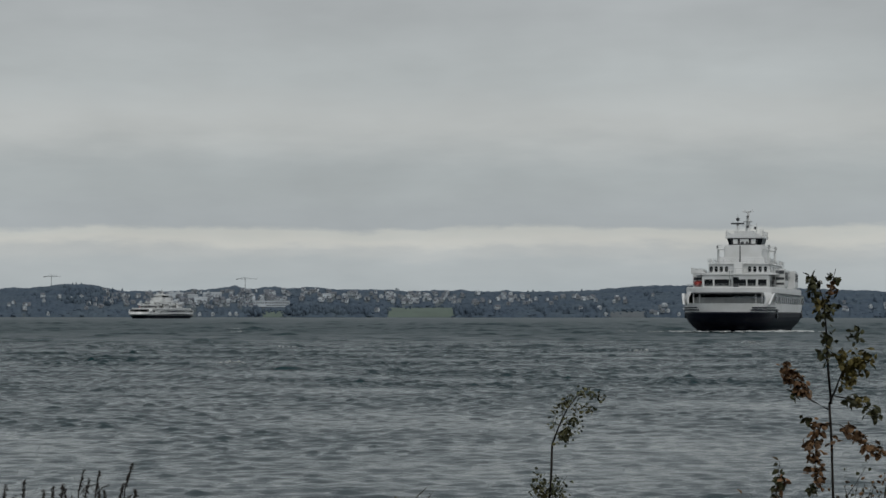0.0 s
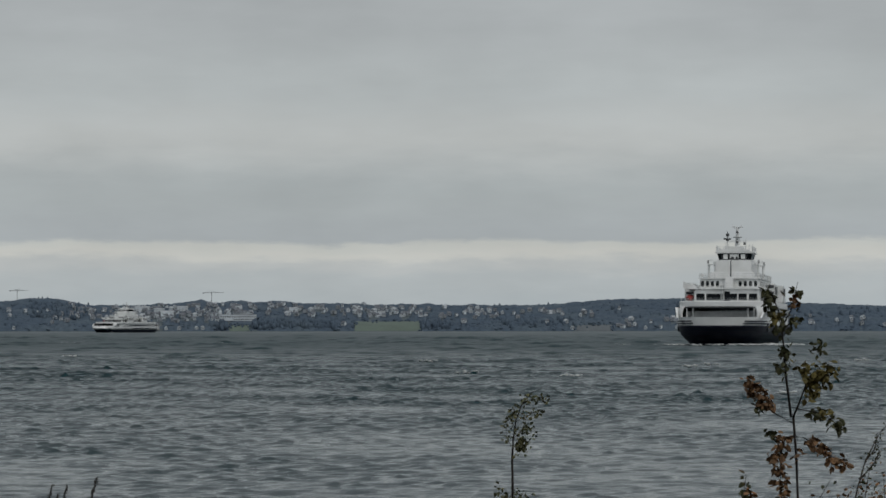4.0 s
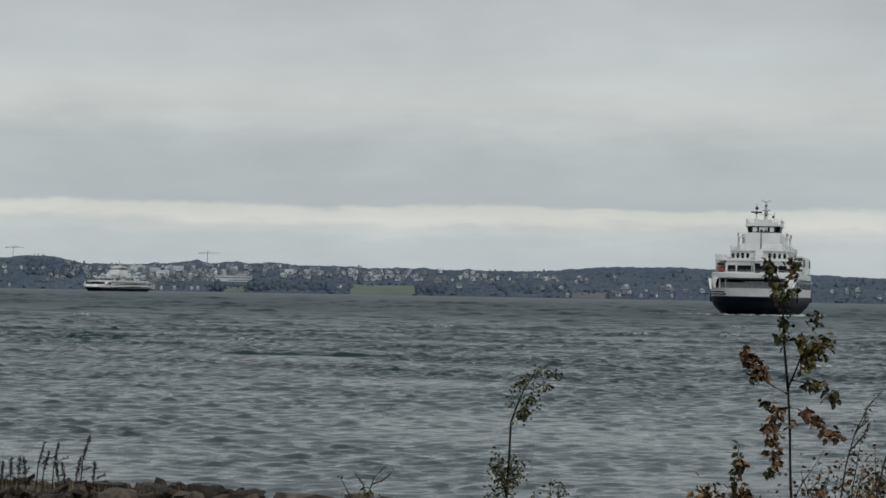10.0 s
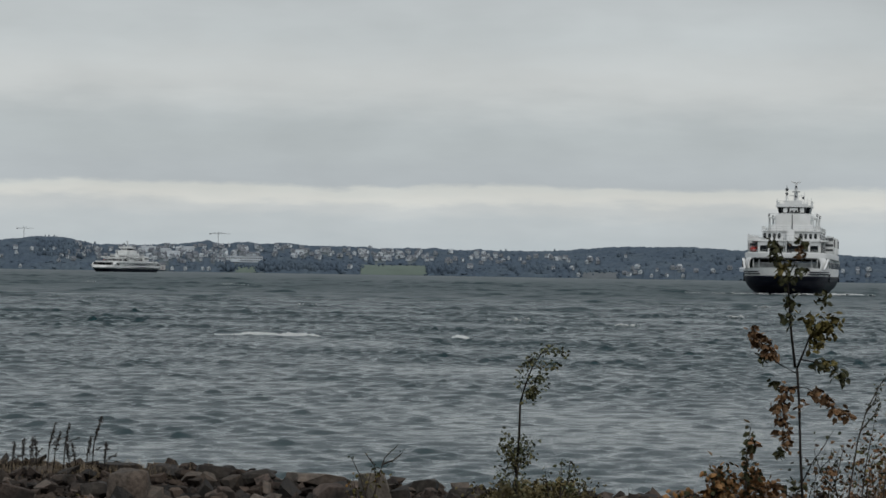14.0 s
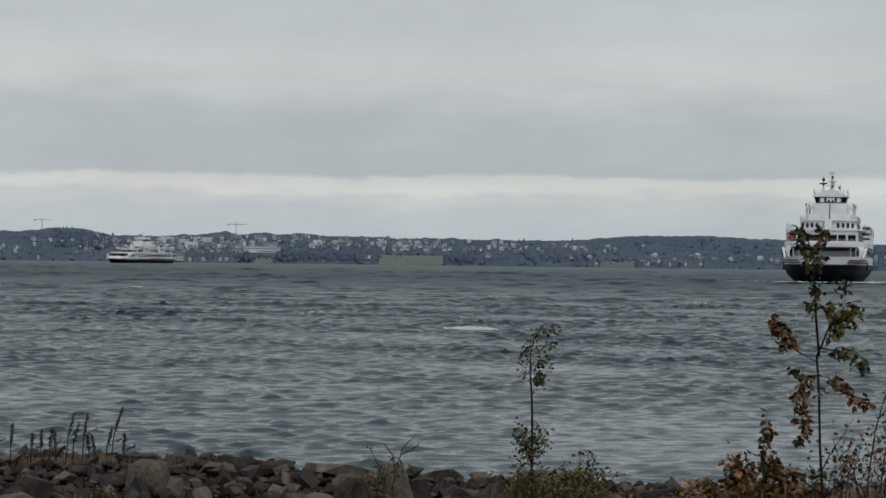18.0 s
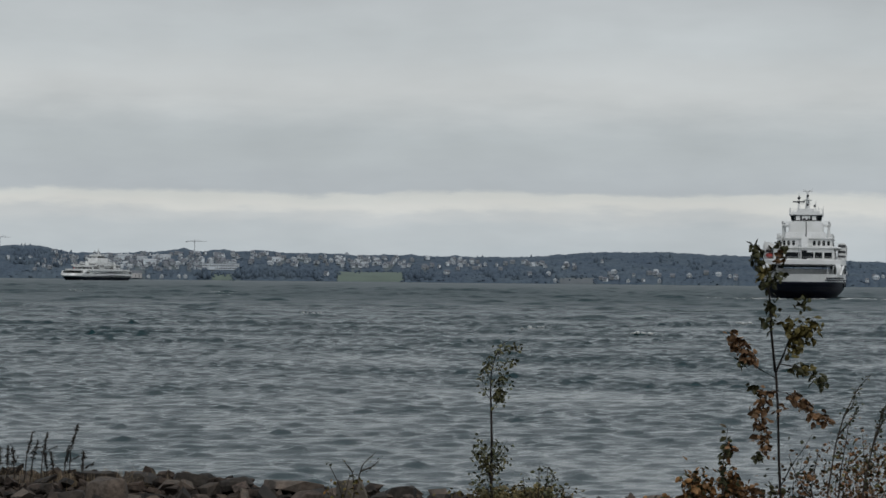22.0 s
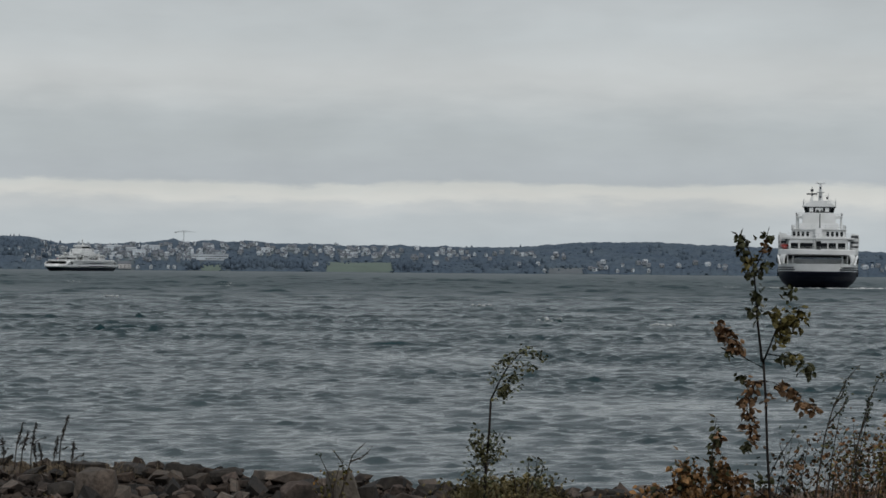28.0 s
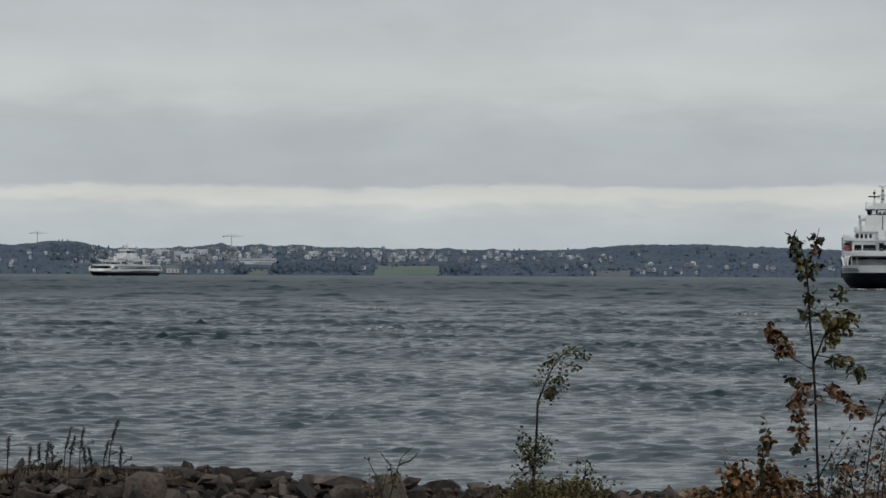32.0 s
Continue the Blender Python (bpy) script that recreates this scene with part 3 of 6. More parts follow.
        # pale panels on the opaque glazing, added as bright sky seen through it
        for x, w in ((-2.0, 0.5), (0.0, 1.0), (2.0, 0.5)):
            part("blind", boxes((x - w, x + w, 6.5 * sy - 0.03, 6.5 * sy + 0.03, 18.95, 20.0)), WHITE_PAINT, bridge, "pale panel painted as sky seen through the wheelhouse").matrix_basis = pose(0, 0.12 * sy, 0)
    for sy in (-1, 1):
        bm = bmesh.new()
        for x0, x1 in ((-0.95, 0.1), (0.2, 1.0)):
            box(bm, x0, x1, 6.75 * sy - 0.06, 6.75 * sy + 0.06, 18.8, 19.45, 0.04, 0.5)
        part("console", bm, DARK_STEEL, bridge, "dark instrument consoles behind the glass")
    part("bridge_roof", boxes((-4.3, 4.3, -7.1, 7.1, 20.2, 20.65), bevel=0.12), WHITE_PAINT, f)
    bm = bmesh.new()
    rail_run(bm, [(-4.1, -6.8, 20.65), (4.1, -6.8, 20.65), (4.1, 6.8, 20.65), (-4.1, 6.8, 20.65), (-4.1, -6.8, 20.65)], 1.1, 1.5, 0.06)
    part("railing", bm, WHITE_PAINT, f)
    part("roof_locker", boxes((-1.9, 1.7, -2.2, 2.2, 20.65, 21.9), bevel=0.15), WHITE_PAINT, f)
    # masts
    mast = part("mast", tube(bmesh.new(), [(0.25, 0, 21.8), (0.25, 0, 24.0), (0.25, 0, 25.9)], [0.62, 0.42, 0.30], 8), WHITE_PAINT, f, "white radar mast")
    part("radar_bar", boxes((-0.95, 1.45, -0.2, 0.2, 26.3, 26.55), (0.05, 0.45, -0.2, 0.2, 25.8, 26.3), bevel=0.05), WHITE_PAINT, mast)
    for sx in (-1, 1):
        part("lamp_arm", tube(bmesh.new(), [(0.25, 0, 25.8), (0.25 + 1.1 * sx, 0, 26.9)], [0.09, 0.07], 5), WHITE_PAINT, mast)
    part("platform", boxes((-0.75, 1.25, -0.9, 0.9, 24.0, 24.2), bevel=0.04), GREY_STEEL, mast)
    part("yard", tube(bmesh.new(), [(-1.6, 0, 23.2), (2.2, 0, 23.2)], [0.07, 0.07], 5), WHITE_PAINT, mast)
    mast2 = part("signal_mast", tube(bmesh.new(), [(-1.9, -2.0, 20.65), (-1.9, -2.0, 23.2)], [0.24, 0.18], 6), WHITE_PAINT, f)
    part("ladder", boxes((-2.35, -2.28, -2.1, -1.9, 20.7, 22.8), (-1.6, -1.53, -2.1, -1.9, 20.7, 22.8), bevel=0.01), WHITE_PAINT, mast2)
    part("signal_pole", tube(bmesh.new(), [(-1.9, -1.4, 22.8), (-1.9, -1.4, 25.6)], [0.1, 0.05], 5), DARK_STEEL, mast2)
    bm = bmesh.new()
    bmesh.ops.create_icosphere(bm, subdivisions=2, radius=0.42, matrix=Matrix.Translation((-1.9, -1.4, 24.6)))
    part("signal_ball", bm, DARK_STEEL, mast2, "black signal ball", smooth=True)
    scanner = part("radar_scanner", boxes((-1.55, 1.55, -0.16, 0.16, 0.25, 0.62), (-0.25, 0.25, -0.25, 0.25, 0.0, 0.25), bevel=0.05), DARK_STEEL, f, "dark turning radar scanner")
    scanner.matrix_basis = pose(-1.9, -2.0, 23.2)
    # lamps and boxes on the mast and roof
    for x, y, z in ((0.25, -0.8, 22.7), (0.25, -0.6, 25.0)):
        part("lamp_box", boxes((x - 0.25, x + 0.25, y - 0.25, y + 0.25, z, z + 0.5), bevel=0.05), DARK_STEEL, mast)
    for x, y, h in ((2.3, -1.5, 23.9), (-3.9, -6.4, 22.3), (4.2, -6.4, 22.4), (2.9, 3, 22.6)):
        part("aerial", tube(bmesh.new(), [(x, y, 20.6), (x, y, h)], [0.13, 0.07], 5), WHITE_PAINT, f)
    part("lamp_box", boxes((1.75, 2.25, -1.7, -1.2, 22.3, 22.9), bevel=0.05), DARK_STEEL, mast)
    part("roof_beam", boxes((-3.4, 3.4, -6.9, -6.6, 20.65, 21.05), (-2.2, -1.6, -6.8, -6.3, 21.05, 21.9), (1.4, 2.0, -6.8, -6.3, 21.05, 21.7), bevel=0.05), WHITE_PAINT, f)
    # funnel casings with louvres on both sides, and rescue boats
    for sx in (-1, 1):
        for sy in (-1, 1):
            bm = bmesh.new()
            box(bm, 9.0 * sx - 1.05, 9.0 * sx + 1.05, sy * 16 - 5, sy * 16 + 5, 8.9, 13.1, bevel=0.3)
            fun = part("funnel_casing", bm, WHITE_PAINT, f)
            for z, h in ((9.6, 0.5), (10.7, 0.55), (12.0, 0.75)):
                part("louvre", boxes((9.0 * sx - 0.9, 9.0 * sx + 0.9, sy * 21.02 - 0.04, sy * 21.02 + 0.04, z, z + h), bevel=0.03), DARK_STEEL, fun, "black louvre")
            for y in (-3.2, 0, 3.2):
                part("louvre", boxes((10.06 * sx - 0.04, 10.06 * sx + 0.04, sy * 16 + y - 0.9, sy * 16 + y + 0.9, 10.6, 12.4), bevel=0.03), DARK_STEEL, fun, "black louvre")
    bm = bmesh.new()
    rings = []
    for k in range(9):
        y = -28.4 + k * 0.7
        w = 1.0 * (1 - abs(k - 4) ** 2.5 / 40)
        rings.append([Vector((-8.35 + w * math.cos(a), y, 9.95 + (0.62 if math.sin(a) > 0 else 0.85) * w * math.sin(a))) for a in [j * math.tau / 10 for j in range(10)]])
    bm = loft(rings)
    bmesh.ops.recalc_face_normals(bm, faces=bm.faces)
    part("rescue_boat", bm, RED_PAINT, f, "red rescue boat on its davit", smooth=True)
    part("davit", tube(bmesh.new(), [(-9.4, -25, 8.9), (-9.5, -25, 11.9), (-9.0, -25, 12.9), (-7.9, -25.2, 12.6)], [0.16, 0.16, 0.14, 0.1], 6), WHITE_PAINT, f)
    bm = bmesh.new()
    side = [[bm.verts.new((x, y, z)) for x, z in ((-9.6, 11.9), (-6.6, 11.9), (-6.6, 12.35), (-9.0, 13.1), (-9.6, 13.4))] for y in (-29.1, -28.8)]
    bm.faces.new(side[0]), bm.faces.new(side[1][::-1])
    for k in range(5):
        bm.faces.new((side[0][k], side[1][k], side[1][(k + 1) % 5], side[0][(k + 1) % 5]))
    bmesh.ops.recalc_face_normals(bm, faces=bm.faces)
    part("screen", bm, WHITE_PAINT, f)
    # doors and pilot ladders at the quarters
    for sx in (-1, 1):
        for sy in (-1, 1):
            for y in (38.2, 39.6):
                part("side_hatch", boxes((9.66 * sx - 0.15, 9.66 * sx + 0.15, sy * y - 0.42, sy * y + 0.42, 2.3, 4.2), bevel=0.03), SHIP_GLASS, hull, "dark side hatch")
    for c in f.children:
        c.matrix_basis = Matrix.Scale(FERRY_SIZE, 4) @ c.matrix_basis
    return f


ferry = make_ferry()
radar_scanner = next(o for o in ferry.children if o.name.startswith("radar_scanner"))
ferry["label"] = "white double-ended car ferry with a navy hull, sailing away"
far_ferry = copy_thing(ferry, pose(-247, 2186, 0))
for ob in [o for o in far_ferry.children if o.name.startswith("ramp")]:  # its ramp is lowered out of sight
    bpy.data.objects.remove(ob)
for ob in [o for o in far_ferry.children_recursive if o.name.split(".")[0] in ("hull", "bulwark", "stripe", "fender", "side_hatch") or (o.name.startswith("side_opening") and abs(o.data.vertices[0].co.y) < 40)]:
    bpy.data.objects.remove(ob)
# her own sides: a low navy hull, white above, with two thin dark lines
low = [oval(6.8, 50, -3.0, py=6), oval(7.75, 52.6, -1.0, py=6), oval(8.6, 55.2, 0.9, py=6), oval(9.25, 57.5, 2.5, py=6)]
made = [part("hull", loft(low), NAVY_PAINT, far_ferry, "low navy hull"),
        part("hull_side", ring_wall(oval(9.25, 57.5, 2.5, py=6), oval(9.75, 59.4, 3.45, py=6), 0.5), WHITE_PAINT, far_ferry),
        part("bulwark", ring_wall(oval(9.75, 59.4, 3.45, py=6), oval(9.8, 58.2, 5.6, py=6), 0.5), WHITE_PAINT, far_ferry)]
for z, y0, y1 in ((3.3, -36, 46), (5.9, -34, 40)):
    for sx in (-1, 1):
        made.append(part("side_line", tube(bmesh.new(), [(9.86 * sx, y0, z - 0.5), (9.9 * sx, (y0 + y1) / 2, z + 0.3), (9.86 * sx, y1, z)], [0.12, 0.45, 0.12], 6), NAVY_PAINT, far_ferry, "thin navy line"))
for ob in made:
    ob.matrix_basis = Matrix.Scale(FERRY_SIZE, 4)
for ob in far_ferry.children:  # the larger of the two ships
    ob.matrix_basis = Matrix.Diagonal((FAR_SIZE / FERRY_SIZE, FAR_SIZE / FERRY_SIZE, 0.89 * FAR_SIZE / FERRY_SIZE, 1)) @ ob.matrix_basis
far_ferry["label"] = "distant white car ferry with a navy hull, bow open"


def ferry_rows():
    rows = []
    for k in range(17):
        t = 2.0 * k
        turn = 5.239 + 0.1177 * t - 0.000963 * t * t + 0.00000399 * t ** 3
        dist = 654 * FERRY_SIZE * (1 + 0.00525 * t)
        lean = float(np.interp(t, [0, 13, 25, 32], [4.9, 2.6, 0.5, 0.2]))
        a = radians(turn)
        rows.append((t, pose(dist * math.sin(a), dist * math.cos(a), LOAD_LINE + 0.05 * math.sin(t * 1.1), 0.12 * math.sin(t * 0.9), 0.25 * math.sin(t * 0.7), -(turn + lean))))
    return rows


def far_ferry_rows():
    rows = []
    for k in range(9):
        t = 4.0 * k
        turn = -6.37 - 0.00777 * t - 0.000169 * t * t
        dist = (2330 - 5.2 * t) * FAR_SIZE
        a = radians(turn)
        rows.append((t, pose(dist * math.sin(a), dist * math.cos(a), 2.8 * (1 - FAR_SIZE) + 0.8, 0, 0, -(turn + 20.7 + 0.055 * t))))
    return rows

# ---- woods, houses and cranes on the far coast ----


def blob_template(seed, squash=1.0, sub=1):
    """The corners and faces of one uneven clump of foliage, about one metre in radius."""
    bm = bmesh.new()
    bmesh.ops.create_icosphere(bm, subdivisions=sub, radius=1.0)
    for v in bm.verts:
        n = noise.noise(v.co * 1.7 + Vector((seed * 7.1, 0, 0)))
        v.co *= 1.0 + 0.55 * n
        v.co.z *= squash
    co = np.array([v.co for v in bm.verts])
    fa = np.array([[v.index for v in f.verts] for f in bm.faces])
    bm.free()
    return co, fa


def scatter_mesh(name, templates, places, mat, smooth=False):
    """Many pieces joined into one mesh: places are rows of template, x, y, z, size across, size up, turn."""
    cos, fas, base = [], [], 0
    for k, x, y, z, s, h, turn in places:
        co, fa = templates[int(k)]
        c, sn = math.cos(turn), math.sin(turn)
        p = np.empty_like(co)
        p[:, 0] = (co[:, 0] * c - co[:, 1] * sn) * s + x
        p[:, 1] = (co[:, 0] * sn + co[:, 1] * c) * s + y
        p[:, 2] = co[:, 2] * h + z
        cos.append(p)
        fas.append(fa + base)
        base += len(co)
    co, fa = np.concatenate(cos), np.concatenate(fas)
    me = bpy.data.meshes.new(name)
    me.vertices.add(len(co))
    me.vertices.foreach_set("co", co.reshape(-1).astype(np.float32))
    me.loops.add(fa.size)
    me.loops.foreach_set("vertex_index", fa.reshape(-1).astype(np.int32))
    me.polygons.add(len(fa))
    w = fa.shape[1]
    me.polygons.foreach_set("loop_start", np.arange(0, fa.size, w, dtype=np.int32))
    me.polygons.foreach_set("use_smooth", np.full(len(fa), smooth))
    me.update(calc_edges=True)
    me.materials.append(mat)
    return new(name, me)


FIELDS = [(-1.88, -0.56, 0.0, 0.27), (-4.36, -3.95, 0.0, 0.10), (2.5, 3.25, 0.0, 0.09)]  # grass: from, to, near, far
# the grass colours are greyed to carry the haze over the far shore
HAZED_FIELD = material("green_field_grass", (0.125, 0.163, 0.137), 0.9, vary=0.25, scale=0.02, fine=0.3, bump=0.2, distance=0.3)
HAZED_MEADOW = material("pale_shore_meadow", (0.125, 0.142, 0.155), 0.9, vary=0.25, scale=0.03, fine=0.3, bump=0.2, distance=0.3)


def depth_for(turn, rise):
    """How deep in the far slope the ground shows at that angle above the level."""
    for k in range(200):
        d = k / 199
        r = COAST + (CREST - COAST) * d
        if math.degrees(math.atan((float(slope_height(turn, d)) - 2.8) / r)) >= rise:
            return d
    return 1.0


def in_field(turn, depth):
    return any(a - 0.02 < turn < b + 0.02 and depth < f + 0.02 for a, b, n, f in FIELDS)


for a0, b0, near, far in FIELDS:
    turns, depths = np.linspace(a0, b0, 30), np.linspace(near - 0.02, far, 8)
    pts = np.array([[far_point(t, max(d, 0), 0.5 if d >= 0 else -1) for t in turns] for d in depths])
    tagged(grid_mesh("field", pts, HAZED_FIELD if a0 < 1 else HAZED_MEADOW), "green sloping field by the far shore, greyed with painted haze" if a0 < 1 else "meadow by the far shore, paled with painted haze", "field", kind="structure")

rng = random.Random(11)
CLUMPS = [blob_template(k) for k in range(8)]
# turn, rise above the level, width: the white houses that stand out
BRIGHT = [(-8.7, 0.36, 0.9), (-8.15, 0.30, 0.8), (-7.66, 0.28, 0.9), (-7.1, 0.36, 0.9), (-6.83, 0.36, 0.9), (-5.45, 0.40, 1.1), (-5.0, 0.36, 0.8), (-3.95, 0.44, 0.9), (-3.02, 0.38, 1.2), (-2.75, 0.36, 1.0),
          (-2.1, 0.08, 0.9), (-1.7, 0.47, 0.9), (-1.28, 0.41, 0.8), (-1.1, 0.36, 1.1), (-0.95, 0.25, 0.8), (-0.1, 0.42, 0.8), (0.42, 0.40, 1.0), (0.56, 0.40, 0.7), (0.29, 0.13, 1.1), (0.8, 0.34, 0.8),
          (1.82, 0.36, 1.0), (2.0, 0.31, 0.9), (2.2, 0.34, 0.9), (2.67, 0.33, 1.0), (3.45, 0.04, 1.1), (3.68, 0.07, 0.8), (4.2, 0.03, 0.8), (4.52, 0.03, 0.9)]
MORE_BRIGHT = [(1.95, 0.12, 0.9), (2.32, 0.13, 0.9), (3.38, 0.39, 0.7), (7.66, 0.16, 0.9), (7.95, 0.20, 0.9), (8.15, 0.20, 0.8), (8.6, 0.06, 0.9), (9.2, 0.10, 0.8)]
# where the houses stand: pattern, turn, depth, spin, size
LOTS = [(k % 2, turn, depth_for(turn, rise - 0.02), rng.uniform(-50, 50), wide * (0.80 if turn < 1.5 else 0.64)) for k, (turn, rise, wide) in enumerate(BRIGHT + MORE_BRIGHT)]
for from_turn, to_turn, low, high, count in ((-7.5, -5.7, 0.35, 0.93, 62), (-6.2, -4.3, 0.18, 0.92, 74), (-4.4, -2.9, 0.42, 0.9, 46), (-2.9, -0.4, 0.42, 0.88, 72), (-0.3, 2.9, 0.38, 0.8, 34), (2.9, 6.8, 0.05, 0.24, 18), (6.8, 9.2, 0.08, 0.5, 14), (-9.4, -7.5, 0.1, 0.55, 14)):
    for k in range(count):
        turn, d = rng.uniform(from_turn, to_turn), rng.uniform(low, high)
        if not in_field(turn, d):
            LOTS.append((rng.choice((0, 0, 1, 1, 2, 2, 2, 3, 3, 0)), turn, d, rng.uniform(-60, 60), rng.uniform(0.36, 0.78)))
for turn in (-5.62, -5.36, -5.02, -4.9, -8.6, 2.45, 3.9):  # small white sheds along the shore
    LOTS.append((1, turn, 0.03, rng.uniform(-40, 40), rng.uniform(0.4, 0.6)))
for turn, d, wide in ((-5.75, 0.6, 0.7), (-5.3, 0.66, 0.75), (-5.6, 0.46, 0.9), (-3.1, 0.6, 0.6), (-1.35, 0.5, 0.5)):
    LOTS.append((4, turn, d, rng.uniform(-12, 12), wide))
LOT_AT = np.array([(a, d) for k, a, d, spin, wide in LOTS])


def before_house(turn, depth):
    """Whether a tree there would stand in front of a house."""
    near, ahead = np.abs(LOT_AT[:, 0] - turn) < 0.06, LOT_AT[:, 1] - depth
    return bool((near & (ahead > -0.02) & (ahead < 0.16)).any()) or (abs(turn + 4.2) < 0.42 and depth < 0.32) or (abs(turn + 5.88) < 0.2 and depth < 0.3)


def make_canopy():
    """The closed canopy of the far woods: rows of uneven crowns up the slope, open round the houses and fields."""
    grow = np.random.default_rng(12)
    turns, depths = np.linspace(-12, 12, 2300), np.linspace(0.0, 1.0, 46)
    across = (turns + 12) * 77.7  # metres along the coast
    rows = []
    for d in depths:
        crowns = np.zeros_like(turns)
        for step, high in ((4.5, 1.5), (9.0, 1.5), (26.0, 1.3)):
            knots = np.arange(0, across[-1] + 2 * step, step) + grow.uniform(-0.3, 0.3) * step
            crowns += high * np.interp(across, knots, grow.uniform(-1, 1, len(knots)))
        crowns = np.clip(3.4 + crowns, 0.8, 9)
        if d > 0.93:  # the ridge: lumps of crowns over the town, a smooth line over the woods
            knots = np.arange(0, across[-1] + 60, 22.0)
            crowns = 3.5 + 0.45 * (crowns - 3.4) + np.where(turns < 1.8, 3.2, 0.6) * np.clip(np.interp(across, knots, np.random.default_rng(5).uniform(-1, 1, len(knots))), 0, 1)
        for k, a, depth, spin, wide in LOTS:
            if -0.03 < depth - d < 0.17 and d < 0.95:
                crowns *= 1 - 0.7 * np.exp(-((turns - a) / (0.04 + 0.022 * wide)) ** 4)
        for a0, b0, near, far in FIELDS:
            if d < far + 0.03:
                crowns *= np.where((turns > a0 - 0.02) & (turns < b0 + 0.02), 0, 1)
        if d < 0.34:
            crowns *= np.where(np.abs(turns + 4.2) < 0.42, 0.15, 1)
        if d < 0.3:
            crowns *= np.where(np.abs(turns + 5.88) < 0.2, 0.1, 1)
        if d == 0:
            crowns *= 0
        r = COAST + (CREST - COAST) * d
        rows.append(np.stack([r * np.sin(np.radians(turns)), r * np.cos(np.radians(turns)), slope_height(turns, d) + crowns - 0.3], axis=-1))
    rows.append(rows[-1] + np.array([0, 60, -30]))
    return tagged(grid_mesh("woods", np.array(rows), FAR_WOOD_HAZED, smooth=False), "dense dark autumn woods on the far hillside, in painted haze blue", "woods", kind="stuff")


make_canopy()
woods = []
for k in range(9000):  # single crowns that stand out of the canopy
    turn, dd = rng.uniform(-11.5, 11.5), rng.uniform(0.01, 0.95)
    if in_field(turn, dd) or (dd < 0.96 and before_house(turn, dd)):
        continue
    p = far_point(turn, dd, 2.0)
    s, h = rng.uniform(1.8, 4.2), rng.uniform(1.0, 1.8)
    if turn > 1.8 and k % 2:  # the woods beyond the town close up
        continue
    woods.append((rng.randrange(8), p.x, p.y, p.z + h * rng.uniform(-0.2, 0.5), s, h, rng.uniform(0, 6.28)))
# thick groves before and beside the fields
for a0, b0, d0, d1, n in ((-3.9, -2.3, 0.02, 0.16, 190), (-0.55, 0.05, 0.02, 0.14, 80), (-8.3, -7.2, 0.25, 0.88, 140), (-4.75, -4.4, 0.02, 0.12, 50), (5.5, 10, 0.3, 0.8, 60), (3.2, 5.4, 0.3, 0.8, 40), (0.9, 2.5, 0.05, 0.3, 60)):
    for k in range(n):
        turn, dd = rng.uniform(a0, b0), rng.uniform(d0, d1)
        p = far_point(turn, dd)
        h = rng.uniform(4.2, 6.4)
        woods.append((rng.randrange(8), p.x, p.y, p.z + h * rng.uniform(0.4, 1.0), rng.uniform(1.8, 3.6), h, rng.uniform(0, 6.28)))
for a0, b0, near, far in FIELDS:  # bushes along the fields' edges
    for k in range(50):
        turn, dd = rng.choice([(a0 + rng.gauss(0, 0.03), rng.uniform(near, far)), (b0 + rng.gauss(0, 0.03), rng.uniform(near, far)), (rng.uniform(a0, b0), far + rng.gauss(0, 0.02)), (rng.uniform(a0, b0), far + 0.03)])
        p = far_point(turn, max(dd, 0.0))
        s = rng.uniform(0.9, 2.4)
        woods.append((rng.randrange(8), p.x, p.y, p.z + s * 0.6, s, s * rng.uniform(0.7, 1.3), rng.uniform(0, 6.28)))
tagged(scatter_mesh("tree_crowns", CLUMPS, woods, FAR_WOOD_HAZED, smooth=True), "single rounded crowns among the far autumn woods, in painted haze blue", "woods", kind="stuff")

# walls and roofs have the haze's cool cast mixed into their colours
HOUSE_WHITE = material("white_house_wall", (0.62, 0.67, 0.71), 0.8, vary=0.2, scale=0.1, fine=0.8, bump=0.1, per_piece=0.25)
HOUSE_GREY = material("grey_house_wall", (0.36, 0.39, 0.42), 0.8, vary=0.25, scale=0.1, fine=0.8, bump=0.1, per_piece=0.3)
HOUSE_HAZE_GREY = material("faded_house_wall", (0.31, 0.34, 0.36), 0.8, vary=0.25, scale=0.1, fine=0.8, bump=0.1, per_piece=0.3)
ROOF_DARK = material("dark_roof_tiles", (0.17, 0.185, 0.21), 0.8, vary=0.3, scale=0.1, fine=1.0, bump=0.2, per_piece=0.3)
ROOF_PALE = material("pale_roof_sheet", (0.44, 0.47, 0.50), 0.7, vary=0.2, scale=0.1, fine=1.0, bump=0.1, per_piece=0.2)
HOUSE_GLASS = material("house_window_glass", (0.03, 0.035, 0.04), 0.1, vary=0.2, scale=0.5, fine=3, bump=0)


